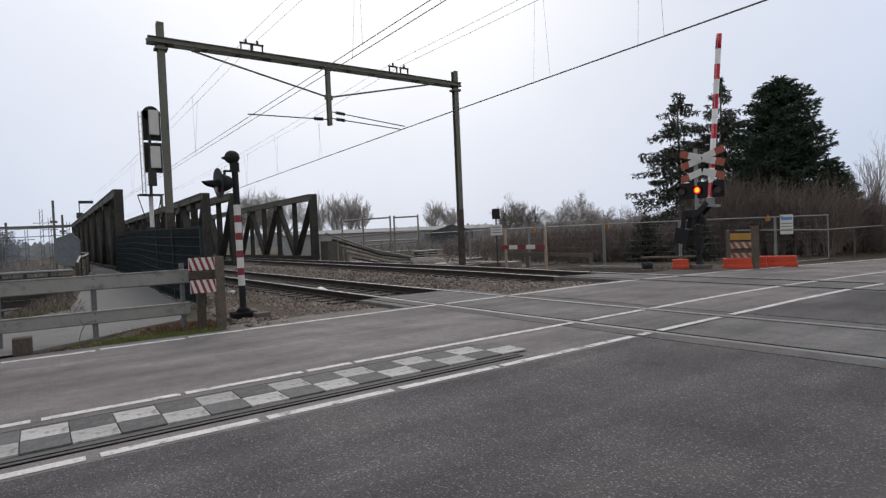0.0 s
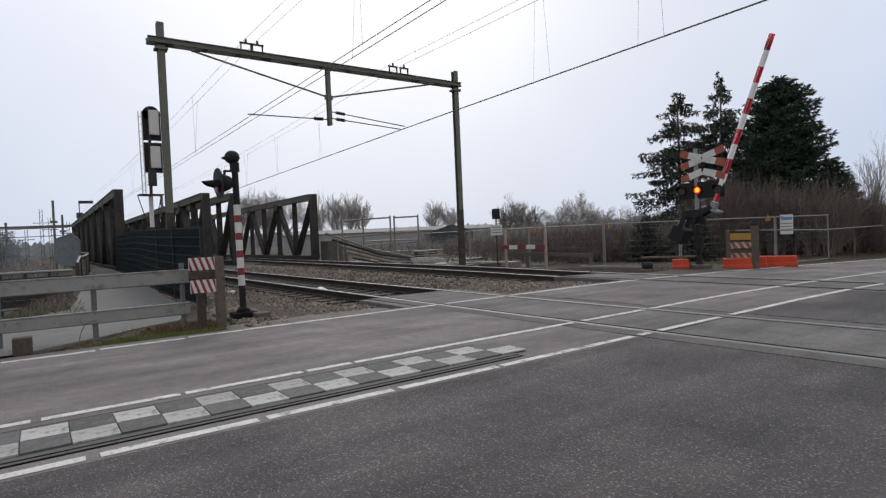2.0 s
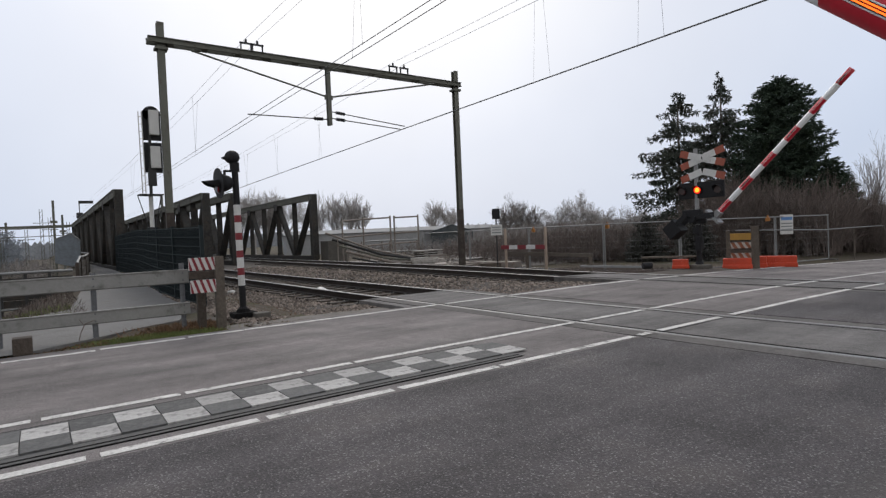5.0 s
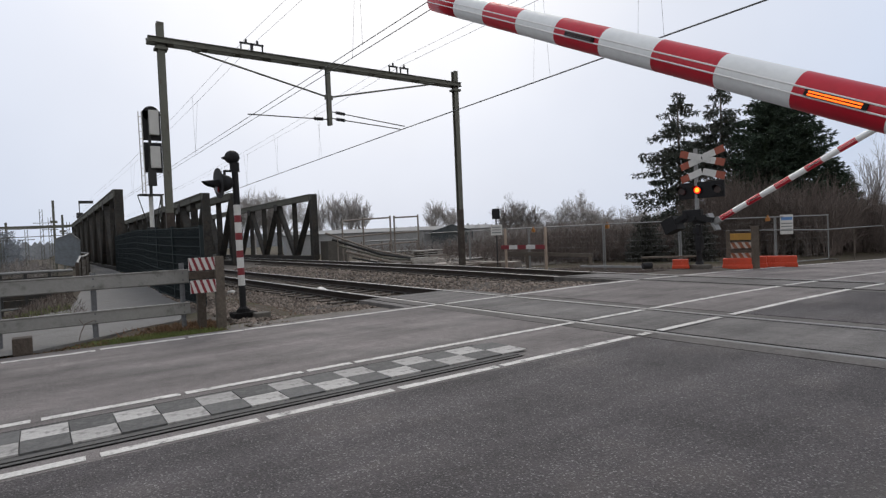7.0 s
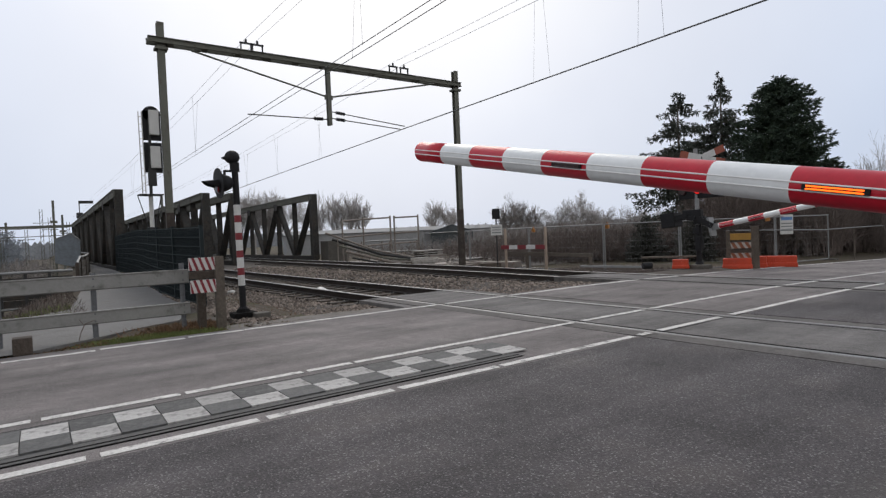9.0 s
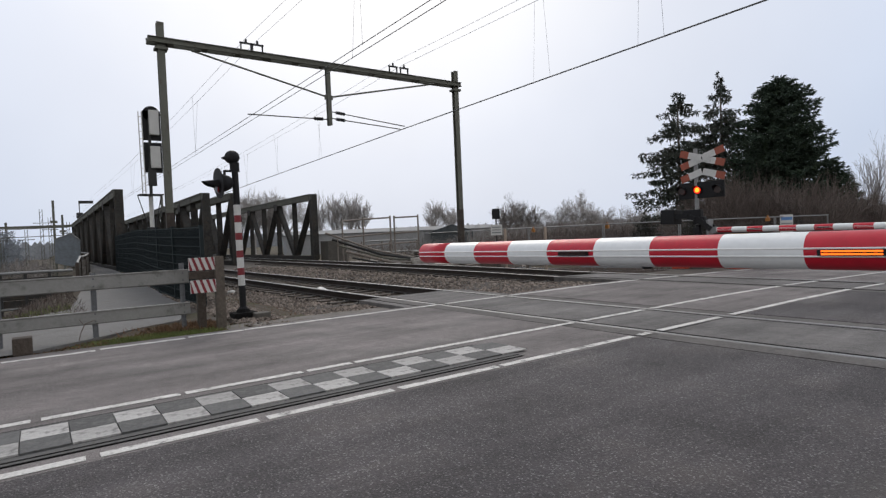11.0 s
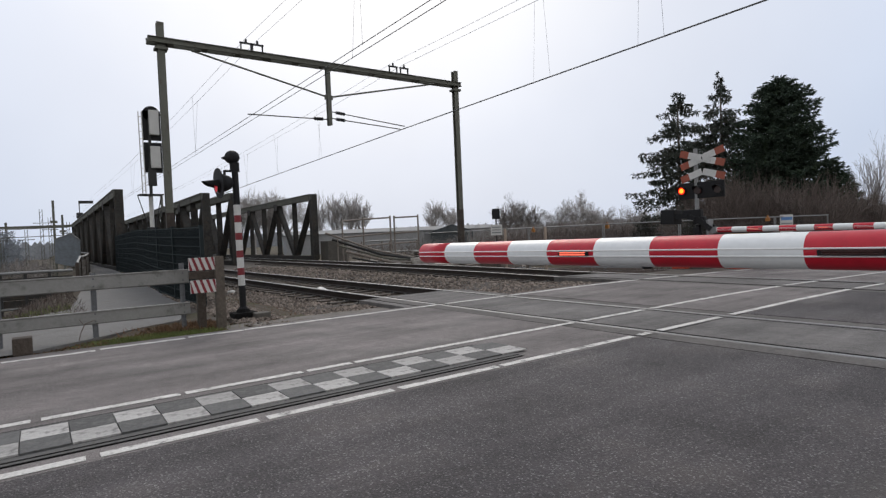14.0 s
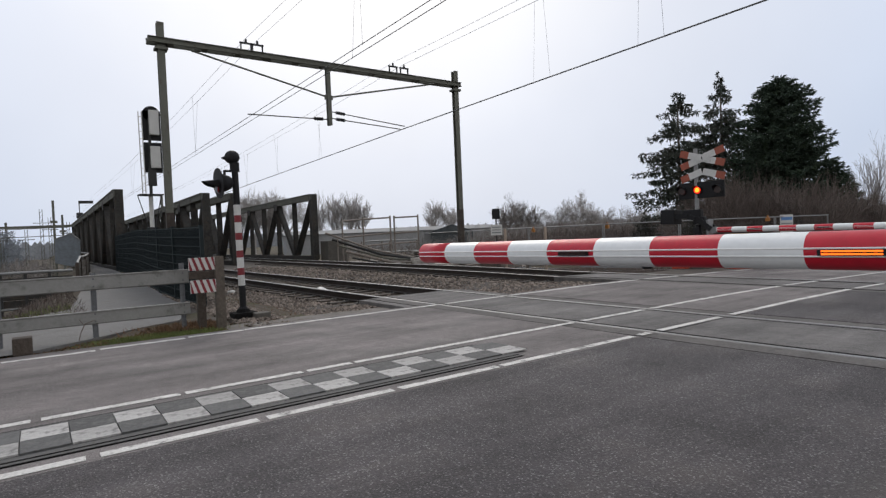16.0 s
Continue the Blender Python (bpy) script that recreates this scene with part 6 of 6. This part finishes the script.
def flash_rows(place, axis, first_on, lit_pose):
    """Rows of a lamp flap: facing out while lit, turned edge-on while dark."""
    start, period, on = 0.345, 0.652, 0.36
    def turned(amount):
        return lit_pose @ Matrix.Rotation(radians(amount), 4, axis)
    changes = []
    for k in range(-1, 26):
        s = start + period * k
        if k == 1:
            s = 1.04
        if k == 24:
            s = 15.88
        changes += [(s, True), (s + (0.44 if k == 5 else on), False)]
    state = [c for c in changes if c[0] <= 0][-1][1]
    rows = [(0.0, turned(0 if state == first_on else 178))]
    for t, right in changes:
        if t <= 0.06 or t >= 15.94:
            continue
        turn = (0, 89, 178) if state == first_on else (178, 89, 0)
        rows += [(t + dt, turned(a)) for dt, a in zip((0.0, 0.0334, 0.0667), turn)]
        state = right
    rows.append((16.0, turned(0 if state == first_on else 178)))
    return rows


def motions():
    near = [(0.0, 80.0), (2.0, 65.5), (4.2, 48.6), (6.5, 30.5), (7.0, 26.6), (7.5, 22.7), (8.0, 18.8), (8.5, 14.9), (9.2, 9.35), (10.0, 3.2), (10.5, 0.4), (10.9, -0.3), (16.0, -0.3)]
    far = [(0.0, 85.0), (0.5, 81.6), (1.0, 77.4), (1.5, 73.0), (2.0, 68.7), (3.0, 60.2), (3.5, 56.0), (4.2, 50.6), (5.5, 39.5), (6.5, 31.0), (7.0, 27.0), (7.5, 23.2), (8.0, 19.0), (8.5, 14.6), (9.2, 8.4), (10.0, 2.0), (10.4, 0.0), (10.8, -0.4), (16.0, -0.4)]
    walk(near_arm, [(t, arm_pose(NEAR_PIVOT, a, 1)) for t, a in near])
    walk(far_arm, [(t, arm_pose(FAR_PIVOT, a, -1)) for t, a in far])
    walk(far_weight, [(t, Matrix.Translation(WEIGHT_AT) @ Matrix.Rotation(radians(3 - 0.947 * a), 4, "Y")) for t, a in far])
    for fl, phase, at in far_flaps:
        walk(fl, flash_rows(at, "Z", phase == 0, Matrix.Translation(at)))
    walk(post_glow, flash_rows(None, "Z", False, post_glow_at))
    for fl, phase, at, face in near_flaps + far_arm_flaps:
        walk(fl, flash_rows(at, "X", phase == 0, Matrix.Translation(at)))


motions()
